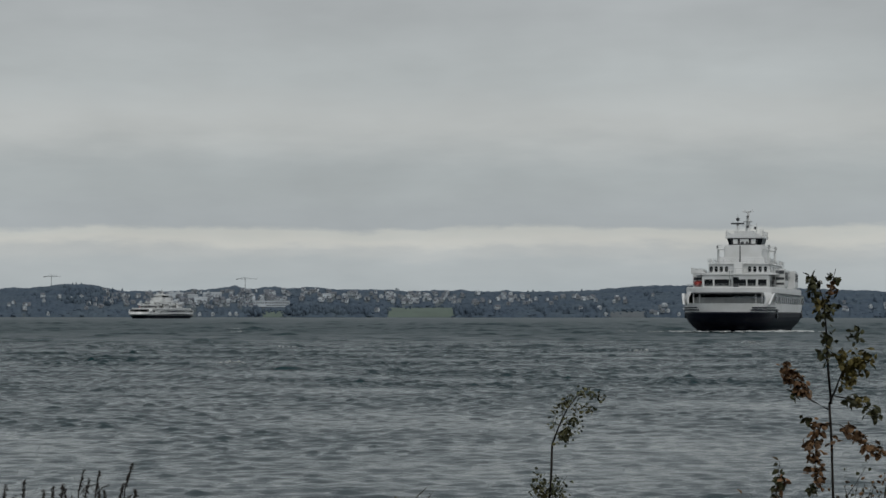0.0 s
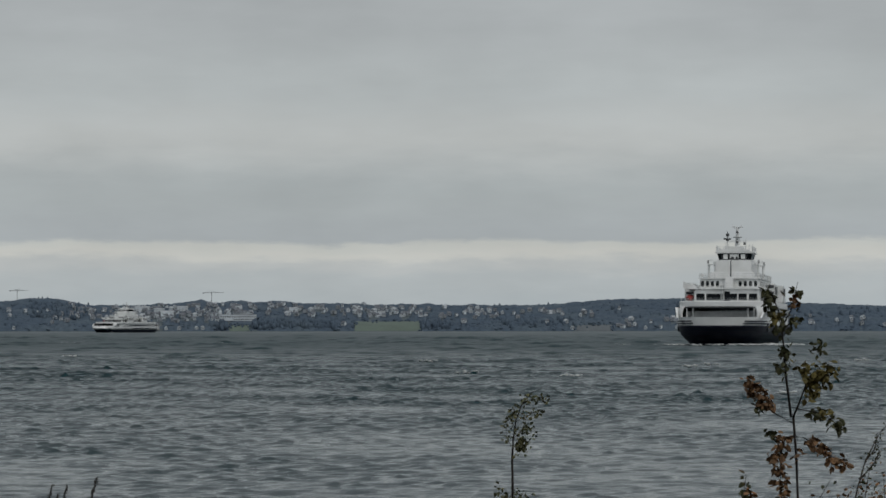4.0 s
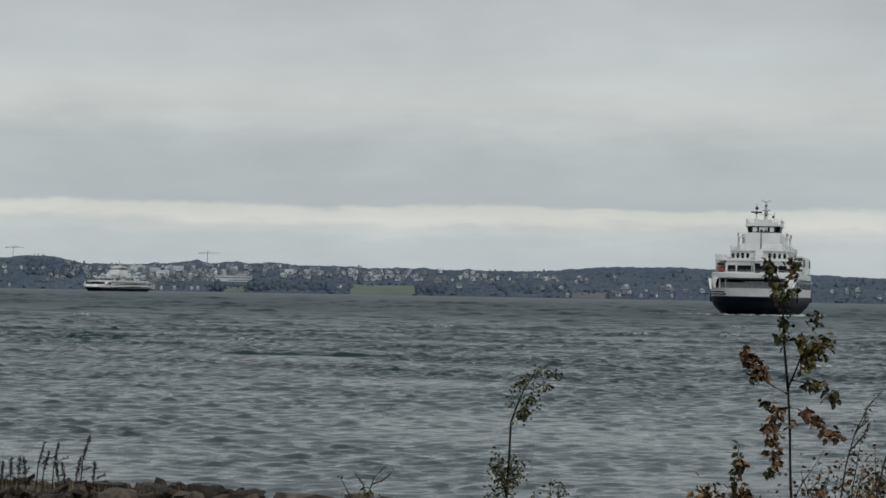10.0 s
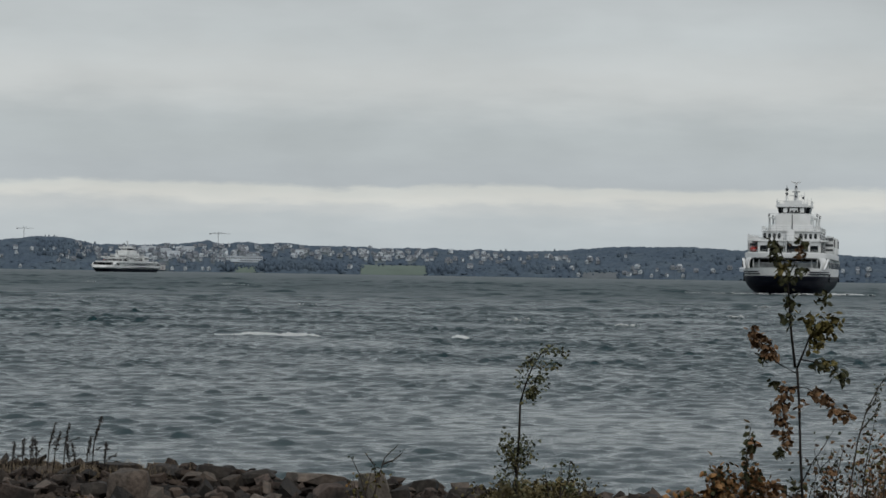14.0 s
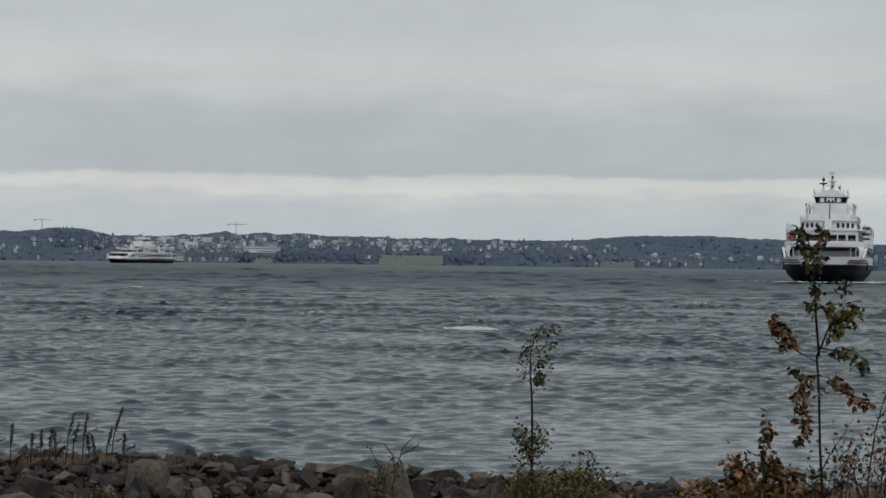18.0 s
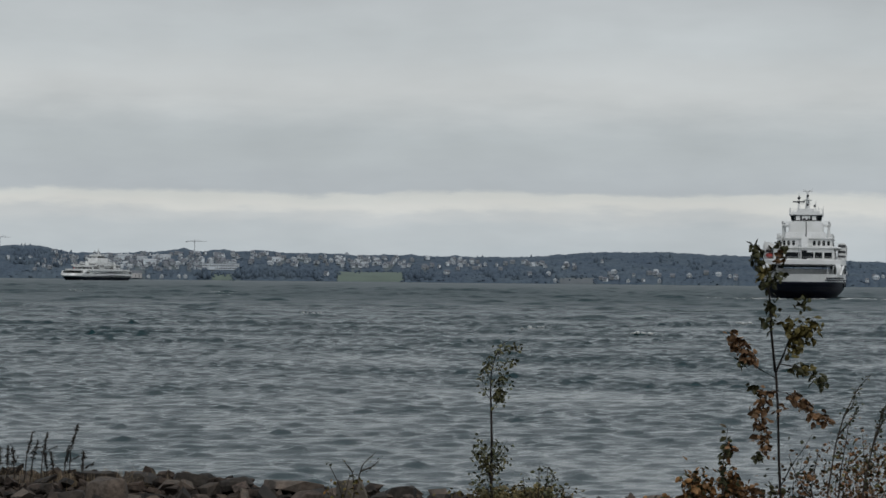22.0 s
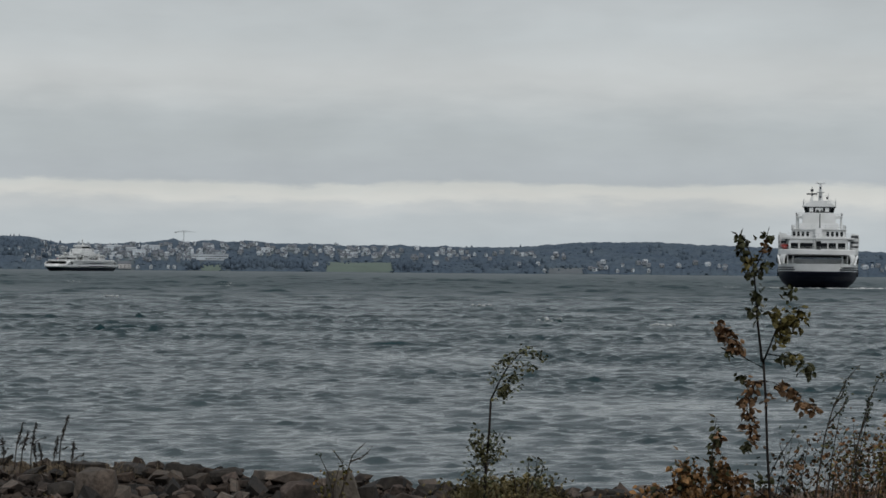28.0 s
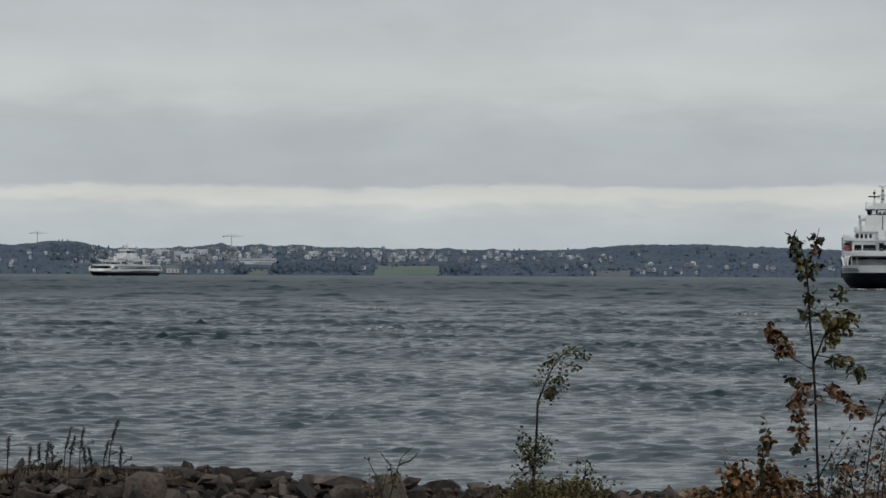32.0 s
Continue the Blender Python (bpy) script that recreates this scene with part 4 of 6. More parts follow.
def make_house(wall_mat, roof_mat, label, w=9.0, d=7.0, h=5.0, pitch=2.4):
    """A gabled house, its front to the fjord."""
    ob = thing("house", label, "house", "houses on the far hillside")
    bm = bmesh.new()
    ring = [(-w / 2, 0), (w / 2, 0), (w / 2, h), (0 if d > w else w / 2, h + (pitch if d > w else 0)), (-w / 2, h)]
    front = [bm.verts.new((x, -d / 2, z)) for x, z in ring]
    back = [bm.verts.new((x, d / 2, z)) for x, z in ring]
    if d > w:
        bm.faces.new(front), bm.faces.new(back[::-1])
    else:
        bmesh.ops.remove_doubles(bm, verts=bm.verts, dist=0.001)
        bm.clear()
        box(bm, -w / 2, w / 2, -d / 2, d / 2, 0, h)
        a = [bm.verts.new((s * w / 2, y, z)) for s in (-1, 1) for y, z in ((-d / 2, h), (d / 2, h), (0, h + pitch))]
        bm.faces.new(a[:3]), bm.faces.new(a[3:])
    if d > w:
        for k in range(5):
            bm.faces.new((front[(k + 1) % 5], front[k], back[k], back[(k + 1) % 5]))
    bmesh.ops.recalc_face_normals(bm, faces=bm.faces)
    wall = part("wall", bm, wall_mat, ob)
    bm = bmesh.new()
    o = 0.5
    along = d > w
    half, length = (w / 2, d) if along else (d / 2, w)
    for s in (-1, 1):
        p = [(s * (half + o), -length / 2 - o, h - o * pitch / half), (0, -length / 2 - o, h + pitch), (0, length / 2 + o, h + pitch), (s * (half + o), length / 2 + o, h - o * pitch / half)]
        vs = [bm.verts.new((q[0], q[1], q[2] + dz) if along else (q[1], q[0], q[2] + dz)) for dz in (0.05, 0.35) for q in p]
        for f in ((0, 1, 2, 3), (7, 6, 5, 4), (0, 4, 5, 1), (1, 5, 6, 2), (2, 6, 7, 3), (3, 7, 4, 0)):
            bm.faces.new([vs[i] for i in f])
    bmesh.ops.recalc_face_normals(bm, faces=bm.faces)
    part("roof", bm, roof_mat, ob)
    glass = None
    for z in (1.2, 3.4) if h > 4 else (1.2,):
        for x in (-w * 0.3, 0, w * 0.3):
            if glass is None:
                glass = part("window", boxes((-0.7, 0.7, -0.06, 0.06, 0, 1.3)), HOUSE_GLASS, wall)
                glass.matrix_basis = pose(x, -d / 2 - 0.02, z)
            else:
                again(glass, pose(x, -d / 2 - 0.02, z))
    return ob


def put_house(ob, turn, depth, spin, wide, lift=0.0):
    p = far_point(turn, depth, -0.6 + lift)
    m = pose(p.x, p.y, p.z, 0, 0, -turn + spin)
    c = copy_thing(ob, m)
    c.scale = (wide, wide, 0.55 + 0.45 * wide)
    return c


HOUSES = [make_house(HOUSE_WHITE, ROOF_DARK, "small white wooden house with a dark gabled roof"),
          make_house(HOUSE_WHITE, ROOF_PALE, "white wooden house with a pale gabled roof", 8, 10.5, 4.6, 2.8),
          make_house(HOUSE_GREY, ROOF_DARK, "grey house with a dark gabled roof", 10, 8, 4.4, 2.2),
          make_house(HOUSE_HAZE_GREY, ROOF_DARK, "wooden house in haze-cooled grey with a dark roof", 9, 7, 4.6, 2.6),
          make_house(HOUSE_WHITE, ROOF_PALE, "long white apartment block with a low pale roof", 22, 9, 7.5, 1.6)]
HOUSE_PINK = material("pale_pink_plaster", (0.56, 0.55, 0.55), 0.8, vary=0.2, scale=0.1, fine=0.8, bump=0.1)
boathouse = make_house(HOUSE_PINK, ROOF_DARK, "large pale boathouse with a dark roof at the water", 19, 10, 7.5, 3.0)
p = far_point(-5.88, 0.03, 0.3)
boathouse.matrix_basis = pose(p.x, p.y, p.z, 0, 0, 5.9)
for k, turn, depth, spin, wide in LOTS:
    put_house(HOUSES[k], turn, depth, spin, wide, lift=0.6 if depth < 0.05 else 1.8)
for ob in HOUSES:  # the patterns themselves take a place among the rest
    turn, d = rng.uniform(-6.5, -4.8), rng.uniform(0.4, 0.8)
    p = far_point(turn, d, 0.5)
    ob.matrix_basis = pose(p.x, p.y, p.z, 0, 0, -turn)


def make_long_building():
    """The long pale building above the shore, with its rows of windows."""
    ob = thing("school_building", "long pale flat-roofed building above the far shore", "building")
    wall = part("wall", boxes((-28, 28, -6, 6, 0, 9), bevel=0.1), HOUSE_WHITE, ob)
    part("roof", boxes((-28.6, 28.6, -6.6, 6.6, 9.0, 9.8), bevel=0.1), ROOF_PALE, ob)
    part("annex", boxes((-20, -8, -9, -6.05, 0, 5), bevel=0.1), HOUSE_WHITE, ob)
    w = part("window", boxes((-1.1, 1.1, -0.06, 0.06, 0, 1.6)), HOUSE_GLASS, wall)
    w.matrix_basis = pose(-25.5, -6.02, 1.5)
    for z in (1.5, 5.3):
        for k in range(16):
            if k or z > 2:
                again(w, pose(-25.5 + 3.4 * k, -6.02, z))
    p = far_point(-4.2, depth_for(-4.2, 0.17), 0.0)
    ob.matrix_basis = pose(p.x, p.y, p.z, 0, 0, 4.2)
    return ob


make_long_building()
CRANE_STEEL = material("crane_steel", (0.16, 0.17, 0.18), 0.6, vary=0.2, scale=0.3, fine=2, bump=0)


def make_crane(turn, jib):
    ob = thing("tower_crane", "thin grey tower crane over the far ridge", "crane", "tower cranes")
    part("tower", tube(bmesh.new(), [(0, 0, 0), (0, 0, 20)], [0.6, 0.55], 4), CRANE_STEEL, ob)
    part("jib", tube(bmesh.new(), [(jib * 1.4, 0, 18.4), (0, 0, 18.2), (-jib, 0, 18.2)], [0.22, 0.5, 0.4], 4), CRANE_STEEL, ob)
    part("counterweight", boxes((-jib - 0.5, 2.5 - jib, -0.8, 0.8, 16.9, 18.2), bevel=0.1), CRANE_STEEL, ob)
    part("tie", tube(bmesh.new(), [(jib * 0.9, 0, 18.3), (0, 0, 21), (-jib * 0.8, 0, 18.2)], [0.14, 0.22, 0.14], 4), CRANE_STEEL, ob)
    p = far_point(turn, 1.0, 0)
    ob.matrix_basis = pose(p.x, p.y, p.z, 0, 0, -turn)


make_crane(-8.54, 12)
make_crane(-4.72, 14)

PINE_BARK = material("far_pine_bark", (0.09, 0.07, 0.06), 0.9, vary=0.3, scale=0.5, fine=3, bump=0.2)


def make_pine(turn, height, lift=-1.5):
    """A tall pine on the ridge: bare trunk, clumped crown."""
    ob = thing("pine_tree", "tall dark pine standing above the far ridge, crown in painted haze blue", "tree", "pines on the far ridge")
    part("trunk", tube(bmesh.new(), [(0, 0, -2), (0, 0, height * 0.9)], [0.5, 0.25], 5), PINE_BARK, ob)
    r = random.Random(int(turn * 100))
    crown = scatter_mesh("crown", CLUMPS, [(r.randrange(8), r.uniform(-1.6, 1.6) * (1.1 - k / 18), r.uniform(-1.4, 1.4) * (1.1 - k / 18), height * (0.35 + 0.62 * k / 17), r.uniform(0.9, 1.5) * (1.15 - 0.5 * k / 17), r.uniform(0.8, 1.4), r.uniform(0, 6)) for k in range(18)], FAR_WOOD_HAZED)
    crown.parent = ob
    p = far_point(turn, 1.0, lift)
    ob.matrix_basis = pose(p.x, p.y, p.z)


for turn, height in ((-8.12, 9.5), (-8.05, 10), (-7.95, 9.5), (-7.15, 9), (1.0, 7), (0.9, 6), (1.97, 7)):
    make_pine(turn, height)

# ---- stones of the shore ----
STONE = material("grey_brown_shore_stone", (0.088, 0.076, 0.066), 0.9, vary=1.2, scale=3.5, fine=30, bump=0.6, distance=0.015, per_piece=1.0, second=(0.132, 0.104, 0.085), ior=1.3)
# the small lower stones are coloured darker to stand for shade among the boulders
SHINGLE = material("dark_broken_shingle", (0.029, 0.024, 0.021), 0.9, vary=1.0, scale=3.5, fine=30, bump=0.6, distance=0.015, per_piece=1.3, second=(0.066, 0.049, 0.039), ior=1.25)
STONE_DARK = material("dark_shore_stone", (0.038, 0.036, 0.035), 0.85, vary=1.0, scale=3.0, fine=30, bump=0.6, distance=0.015, per_piece=0.5, second=(0.051, 0.044, 0.038), ior=1.3)
STONE_RED = material("reddish_shore_stone", (0.107, 0.082, 0.070), 0.9, vary=1.1, scale=4.0, fine=34, bump=0.6, distance=0.015, per_piece=0.7, second=(0.028, 0.025, 0.022), ior=1.3)
STONE_PALE = material("pale_lichened_stone", (0.132, 0.116, 0.095), 0.9, vary=1.0, scale=5.0, fine=40, bump=0.6, distance=0.012, per_piece=0.3, second=(0.103, 0.088, 0.073), ior=1.3)


def stone_template(seed, chips=4):
    """The corners and triangles of one broken, slabby stone, about one metre long."""
    r = random.Random(seed)
    bm = bmesh.new()
    wide, thick, skew = r.uniform(0.28, 0.44), r.uniform(0.20, 0.40), r.uniform(-0.35, 0.35)
    for sx in (-1, 1):
        for sy in (-1, 1):
            for sz in (-1, 1):
                bm.verts.new((sx * (0.5 - r.uniform(0, 0.26)) + skew * sz * 0.4, sy * (wide - r.uniform(0, 0.2)) + skew * sx * 0.5, sz * (thick - r.uniform(0, 0.12))))
    for k in range(chips):
        bm.verts.new((r.uniform(-0.52, 0.52), r.choice((-1, 1)) * wide * r.uniform(0.7, 1.0), r.uniform(-0.8, 0.9) * thick))
    bmesh.ops.convex_hull(bm, input=bm.verts)
    bmesh.ops.delete(bm, geom=[v for v in bm.verts if not v.link_faces], context="VERTS")
    bmesh.ops.triangulate(bm, faces=bm.faces)
    bmesh.ops.recalc_face_normals(bm, faces=bm.faces)
    bm.verts.index_update()
    tilt = np.array(Euler((r.gauss(0.1, 0.4), r.gauss(0, 0.35), 0)).to_matrix())
    co = np.array([v.co for v in bm.verts]) @ tilt.T
    fa = np.array([[v.index for v in f.verts] for f in bm.faces])
    bm.free()
    return co, fa


STONES = [stone_template(100 + k, 3 + k % 5) for k in range(20)]


def stone_mesh(k, mat, name):
    co, fa = STONES[k]
    me = bpy.data.meshes.new(name)
    me.from_pydata(co.tolist(), [], fa.tolist())
    me.materials.append(mat)
    return me


STONE_MESHES = [stone_mesh(k, m, "stone") for m in (STONE, STONE_DARK, STONE_RED) for k in range(20)]
rng = random.Random(5)


def ground_at(x, y):
    return float(shore(x, y))


def boulder(turn, dist, wide, high, mat, label):
    """A broken block that lies on the bank: its middle by turn and distance, its width and height in metres."""
    r = random.Random(int(turn * 1000) + 77)
    bm = bmesh.new()
    deep = wide * r.uniform(0.7, 1.0)
    # a broken block: uneven corners, and ridges across its faces
    for sx in (-1, 1):
        for sy in (-1, 1):
            for sz in (-1, 1):
                bm.verts.new((sx * wide * (0.5 - r.uniform(0, 0.24)), sy * deep * (0.5 - r.uniform(0, 0.2)), sz * high * (0.54 - r.uniform(0, 0.3))))
    for k in range(8):
        bm.verts.new((r.uniform(-0.5, 0.5) * wide, r.choice((-1, 1)) * deep * r.uniform(0.36, 0.52), r.uniform(-0.4, 0.48) * high))
    bmesh.ops.convex_hull(bm, input=bm.verts)
    bmesh.ops.delete(bm, geom=[v for v in bm.verts if not v.link_faces], context="VERTS")
    # chip some corners off
    for k in range(2):
        v = Vector((r.choice((-1, 1)), r.choice((-0.25, 0.3, 1)), r.uniform(0.25, 1.2))).normalized()
        co = Vector((v.x * wide, v.y * deep, v.z * high)) * r.uniform(0.36, 0.46)
        n = Vector((v.x / wide, v.y / deep, v.z / high)).normalized()
        cut = bmesh.ops.bisect_plane(bm, geom=list(bm.verts) + list(bm.edges) + list(bm.faces), plane_co=co, plane_no=n, clear_outer=True)
        edges = [e for e in cut["geom_cut"] if isinstance(e, bmesh.types.BMEdge)]
        if edges:
            bmesh.ops.edgenet_fill(bm, edges=edges)
    bmesh.ops.dissolve_limit(bm, angle_limit=radians(6), verts=bm.verts, edges=bm.edges)
    bmesh.ops.bevel(bm, geom=list(bm.edges), offset=min(wide, high) * 0.025, segments=1, affect="EDGES")
    bmesh.ops.triangulate(bm, faces=bm.faces)
    bmesh.ops.subdivide_edges(bm, edges=[e for e in bm.edges if e.calc_length() > 0.25 * high], cuts=2)
    bmesh.ops.triangulate(bm, faces=bm.faces)
    for v in bm.verts:
        v.co += v.co.normalized() * (noise.noise(v.co * 7 + Vector((turn, 0, 0))) * 0.014 + noise.noise(v.co * 25 + Vector((0, turn, 0))) * 0.012) * (wide + high) / 2
    bmesh.ops.recalc_face_normals(bm, faces=bm.faces)
    ob = part("boulder", bm, mat)
    a = radians(turn)
    x, y = dist * math.sin(a), dist * math.cos(a)
    ob.matrix_basis = pose(x, y + deep * 0.3, ground_at(x, y) + high * 0.5, r.uniform(-12, 5), r.uniform(-13, 13), r.uniform(-22, 22) - turn)
    return tagged(ob, label, "boulder", "boulders on the shore bank")


KINDS = {"grey": (STONE, "squared grey-brown boulder lying on the stony bank"), "dark": (STONE_DARK, "dark flat boulder on the crest of the bank"),
         "red": (STONE_RED, "rough reddish-brown boulder among the loose stones"), "pale": (STONE_PALE, "pale flat-faced boulder with lichen on the bank")}


def lay(rows):
    for turn, dist, wide, high, kind in rows:
        if dist > 24.5:  # slabs along the crest lie low and wide
            wide, high = wide * 1.25, high * 0.60
        boulder(turn, dist, wide, high, *KINDS[kind])


lay([(-5.51, 20.8, 0.19, 0.15, "grey"), (-3.99, 20.9, 0.3, 0.15, "red"), (-2.96, 21.4, 0.28, 0.21, "red"), (-0.72, 20.9, 0.24, 0.11, "pale"), (2.75, 21.6, 0.19, 0.14, "red"),
     (-6.04, 21, 0.18, 0.11, "grey"), (-4.7, 21.1, 0.16, 0.12, "red"), (-7.38, 21.4, 0.18, 0.11, "dark"), (0.49, 22, 0.17, 0.09, "red"), (-9, 21.3, 0.32, 0.2, "grey")])
lay([(-5.34, 22.1, 0.18, 0.16, "grey"), (-4.49, 22.9, 0.2, 0.18, "red"), (-3.85, 22.7, 0.14, 0.14, "grey"), (-7.07, 23.1, 0.22, 0.15, "dark"), (-6.36, 22.4, 0.40, 0.31, "grey"),
     (-2.38, 22.6, 0.32, 0.26, "red"), (-1.51, 22.6, 0.28, 0.35, "pale"), (-1, 22.7, 0.18, 0.27, "dark"), (-0.14, 23.3, 0.24, 0.13, "red"), (2.85, 23.2, 0.23, 0.12, "grey"),
     (-7.72, 24.1, 0.24, 0.1, "red"), (-5.04, 24.3, 0.19, 0.1, "grey"), (-3.36, 24.4, 0.19, 0.1, "red"), (3.15, 22.6, 0.24, 0.13, "dark"), (7.7, 24.4, 0.3, 0.12, "grey"),
     (-8.6, 22.3, 0.3, 0.2, "red")])
lay([(-6.55, 24.9, 0.32, 0.2, "dark"), (-5.72, 24.9, 0.25, 0.19, "dark"), (-4.72, 24.9, 0.28, 0.21, "dark"), (-3.94, 24.9, 0.33, 0.22, "dark"), (-2.75, 24.9, 0.49, 0.24, "grey"),
     (-0.58, 24.9, 0.27, 0.25, "dark"), (3.87, 24.9, 0.2, 0.19, "dark"), (-1.8, 24.9, 0.21, 0.17, "grey"), (0.15, 24.9, 0.19, 0.18, "dark"), (3.33, 24.9, 0.19, 0.14, "grey"),
     (3.7, 24.7, 0.33, 0.12, "dark"), (5, 24.6, 0.26, 0.11, "dark"), (8.8, 24.6, 0.28, 0.13, "dark"), (0.7, 24.9, 0.3, 0.09, "dark"), (-9.3, 25, 0.34, 0.13, "grey"),
     (-8.2, 25.1, 0.3, 0.1, "dark")])
lay([(6.75, 22.6, 0.30, 0.24, "red"), (6.1, 22.9, 0.26, 0.20, "red"), (7.5, 22.5, 0.34, 0.22, "red"), (8.2, 22.9, 0.30, 0.24, "red"), (8.9, 22.6, 0.32, 0.2, "red"),
     (4.45, 21.5, 0.17, 0.11, "dark"), (4.85, 22.2, 0.18, 0.13, "red"), (4.2, 22.4, 0.2, 0.12, "dark"), (4.7, 21.0, 0.15, 0.1, "dark")])


# loose stones, each a piece of its own where the bank lies nearest to the view
for k in range(298):
    y = rng.uniform(20.6, 25.8)
    x = rng.uniform(-0.165, 0.115) * y
    s = rng.choice((rng.uniform(0.06, 0.10), rng.uniform(0.09, 0.15), rng.uniform(0.13, 0.22)))
    if y > 24.2:
        s = min(s, 0.17)
    ob = new("stone", rng.choice(STONE_MESHES))
    ob.parent = ground
    ob.matrix_basis = Matrix.LocRotScale((x, y, ground_at(x, y) + s * 0.40), Euler((rng.gauss(0.12, 0.28), rng.gauss(0, 0.25), rng.uniform(0, 6.28))), (s, s * rng.uniform(0.8, 1.1), s * (rng.uniform(0.45, 0.8) if y > 24.2 else rng.uniform(0.8, 1.3))))
rubble = []
for k in range(8600):
    y = 19.6 + 7.6 * rng.random()
    x = rng.uniform(-0.2, 0.2) * y
    s = rng.uniform(0.022, 0.062) if rng.random() < 0.84 else rng.uniform(0.06, 0.13)
    rubble.append((rng.randrange(20), x, y, ground_at(x, y) + s * rng.uniform(0.0, 0.5), s * 1.2, s * rng.uniform(0.7, 1.4), rng.uniform(0, 6.28)))
tagged(scatter_mesh("shingle", STONES, rubble, SHINGLE), "loose broken stones heaped along the shore, darkened as shaded gaps", "shingle", kind="stuff")

# ---- saplings, weeds and grass ----
BARK = material("dark_sapling_bark", (0.024, 0.020, 0.018), 0.95, vary=0.3, scale=12, fine=80, bump=0.3, distance=0.002, ior=1.25)
TWIG = material("grey_brown_twig", (0.060, 0.048, 0.040), 0.95, vary=0.3, scale=12, fine=80, bump=0.3, distance=0.002, ior=1.25)


def leaf_material(name, color, second):
    m = material(name, color, 0.6, vary=0.35, scale=9, fine=60, bump=0.2, distance=0.002, per_piece=0.7, second=second, ior=1.3)
    m.node_tree.nodes["Principled BSDF"].inputs["Subsurface Weight"].default_value = 0.0
    return m


LEAF_BROWN = leaf_material("rusty_autumn_leaf", (0.175, 0.090, 0.044), (0.095, 0.070, 0.036))
LEAF_RUST = leaf_material("rust_orange_leaf", (0.26, 0.135, 0.050), (0.14, 0.085, 0.042))
LEAF_OLIVE = leaf_material("olive_autumn_leaf", (0.085, 0.078, 0.024), (0.14, 0.10, 0.028))
LEAF_DARK = leaf_material("dark_green_leaf", (0.035, 0.042, 0.018), (0.06, 0.05, 0.02))
LEAF_GREEN = leaf_material("small_green_leaf", (0.085, 0.094, 0.048), (0.14, 0.125, 0.055))
LEAF_YELLOW = leaf_material("yellow_orange_leaf", (0.22, 0.125, 0.025), (0.15, 0.07, 0.02))
DRY_GRASS = leaf_material("dry_shore_grass", (0.27, 0.21, 0.14), (0.13, 0.10, 0.062))
SEED = leaf_material("dark_seed_head", (0.030, 0.022, 0.018), (0.022, 0.018, 0.015))


def leaf_template(seed, wide=0.8):
    """One bent, pointed leaf of unit length, hanging from the origin."""
    r = random.Random(seed)
    w, bend = wide / 2, r.uniform(0.05, 0.25)
    co = np.array([(0, 0, 0), (-w, -0.35, -0.05 - bend * 0.3), (w, -0.35, -0.05 - bend * 0.3), (0, -0.45, 0.06), (-w * 0.75, -0.75, -0.15 - bend), (w * 0.75, -0.75, -0.12 - bend), (0, -1.05, -0.2 - bend * 1.4)])
    fa = np.array([(0, 1, 3), (0, 3, 2), (1, 4, 3), (2, 3, 5), (3, 4, 6), (3, 6, 5)])
    turn = np.array(Euler((r.uniform(-1.2, 1.2), r.uniform(-1.2, 1.2), r.uniform(0, 6.28))).to_matrix())
    return co @ turn.T, fa


LEAVES = [leaf_template(k) for k in range(30)]


def blade_template(seed):
    """One thin grass blade of unit height, bent over at its tip."""
    r = random.Random(seed)
    lean, turn, w = r.uniform(0.1, 0.9), r.uniform(0, 6.28), 0.016
    co = []
    for f in (0, 0.4, 0.75, 1.0):
        d = lean * f * f
        for s in (-1, 1):
            k = s * w * (1 - f * 0.85)
            co.append((math.cos(turn) * d - math.sin(turn) * k, math.sin(turn) * d + math.cos(turn) * k, f * (1 - 0.25 * lean * f)))
    return np.array(co), np.array([(0, 1, 3), (0, 3, 2), (2, 3, 5), (2, 5, 4), (4, 5, 7), (4, 7, 6)])


BLADES = [blade_template(200 + k) for k in range(30)]


def leaf_mesh(k, mat):
    co, fa = LEAVES[k]
    me = bpy.data.meshes.new("leaf")
    me.from_pydata(co.tolist(), [], fa.tolist())
    me.materials.append(mat)
    return me


CM = 0.01
LIFT = 12  # the plants grow from hollows between the stones, that much below the bank


def stem_points(nodes, r, depth=0.0, lift=None):
    """Nodes of a stem, given as centimetres across and up, in space."""
    return [Vector((u * CM, depth + r.uniform(-0.01, 0.01), (w + (LIFT if lift is None else lift) * min(1.0, w / 20)) * CM)) for u, w in nodes]


def along(pts, f):
    """The place at the fraction f of a line of points."""
    n = len(pts) - 1
    k = min(int(f * n), n - 1)
    return pts[k].lerp(pts[k + 1], f * n - k)


def plant_at(name, label, category, turn, dist, sink=0.03, group=""):
    ob = thing(name, label, category, group)
    a = radians(turn)
    x, y = dist * math.sin(a), dist * math.cos(a)
    ob.matrix_basis = pose(x, y, ground_at(x, y) - sink, 0, 0, -turn)
    return ob


def spray(name, parent, lines, count, size, mat, r, spread=0.03, label="", start=0.2, templates=None):
    """Many small leaves along some lines, joined into one part."""
    places = []
    for k in range(count):
        pts = r.choice(lines)
        p = along(pts, r.uniform(start, 1.0))
        s = r.uniform(0.6, 1.2) * size
        places.append((r.randrange(len(templates or LEAVES)), p.x + r.gauss(0, spread), p.y + r.gauss(0, spread), p.z + r.gauss(0, spread), s, s, r.uniform(0, 6.28)))
    ob = scatter_mesh(name, templates or LEAVES, places, mat)
    ob.parent = parent
    return tagged(ob, label, kind="stuff")


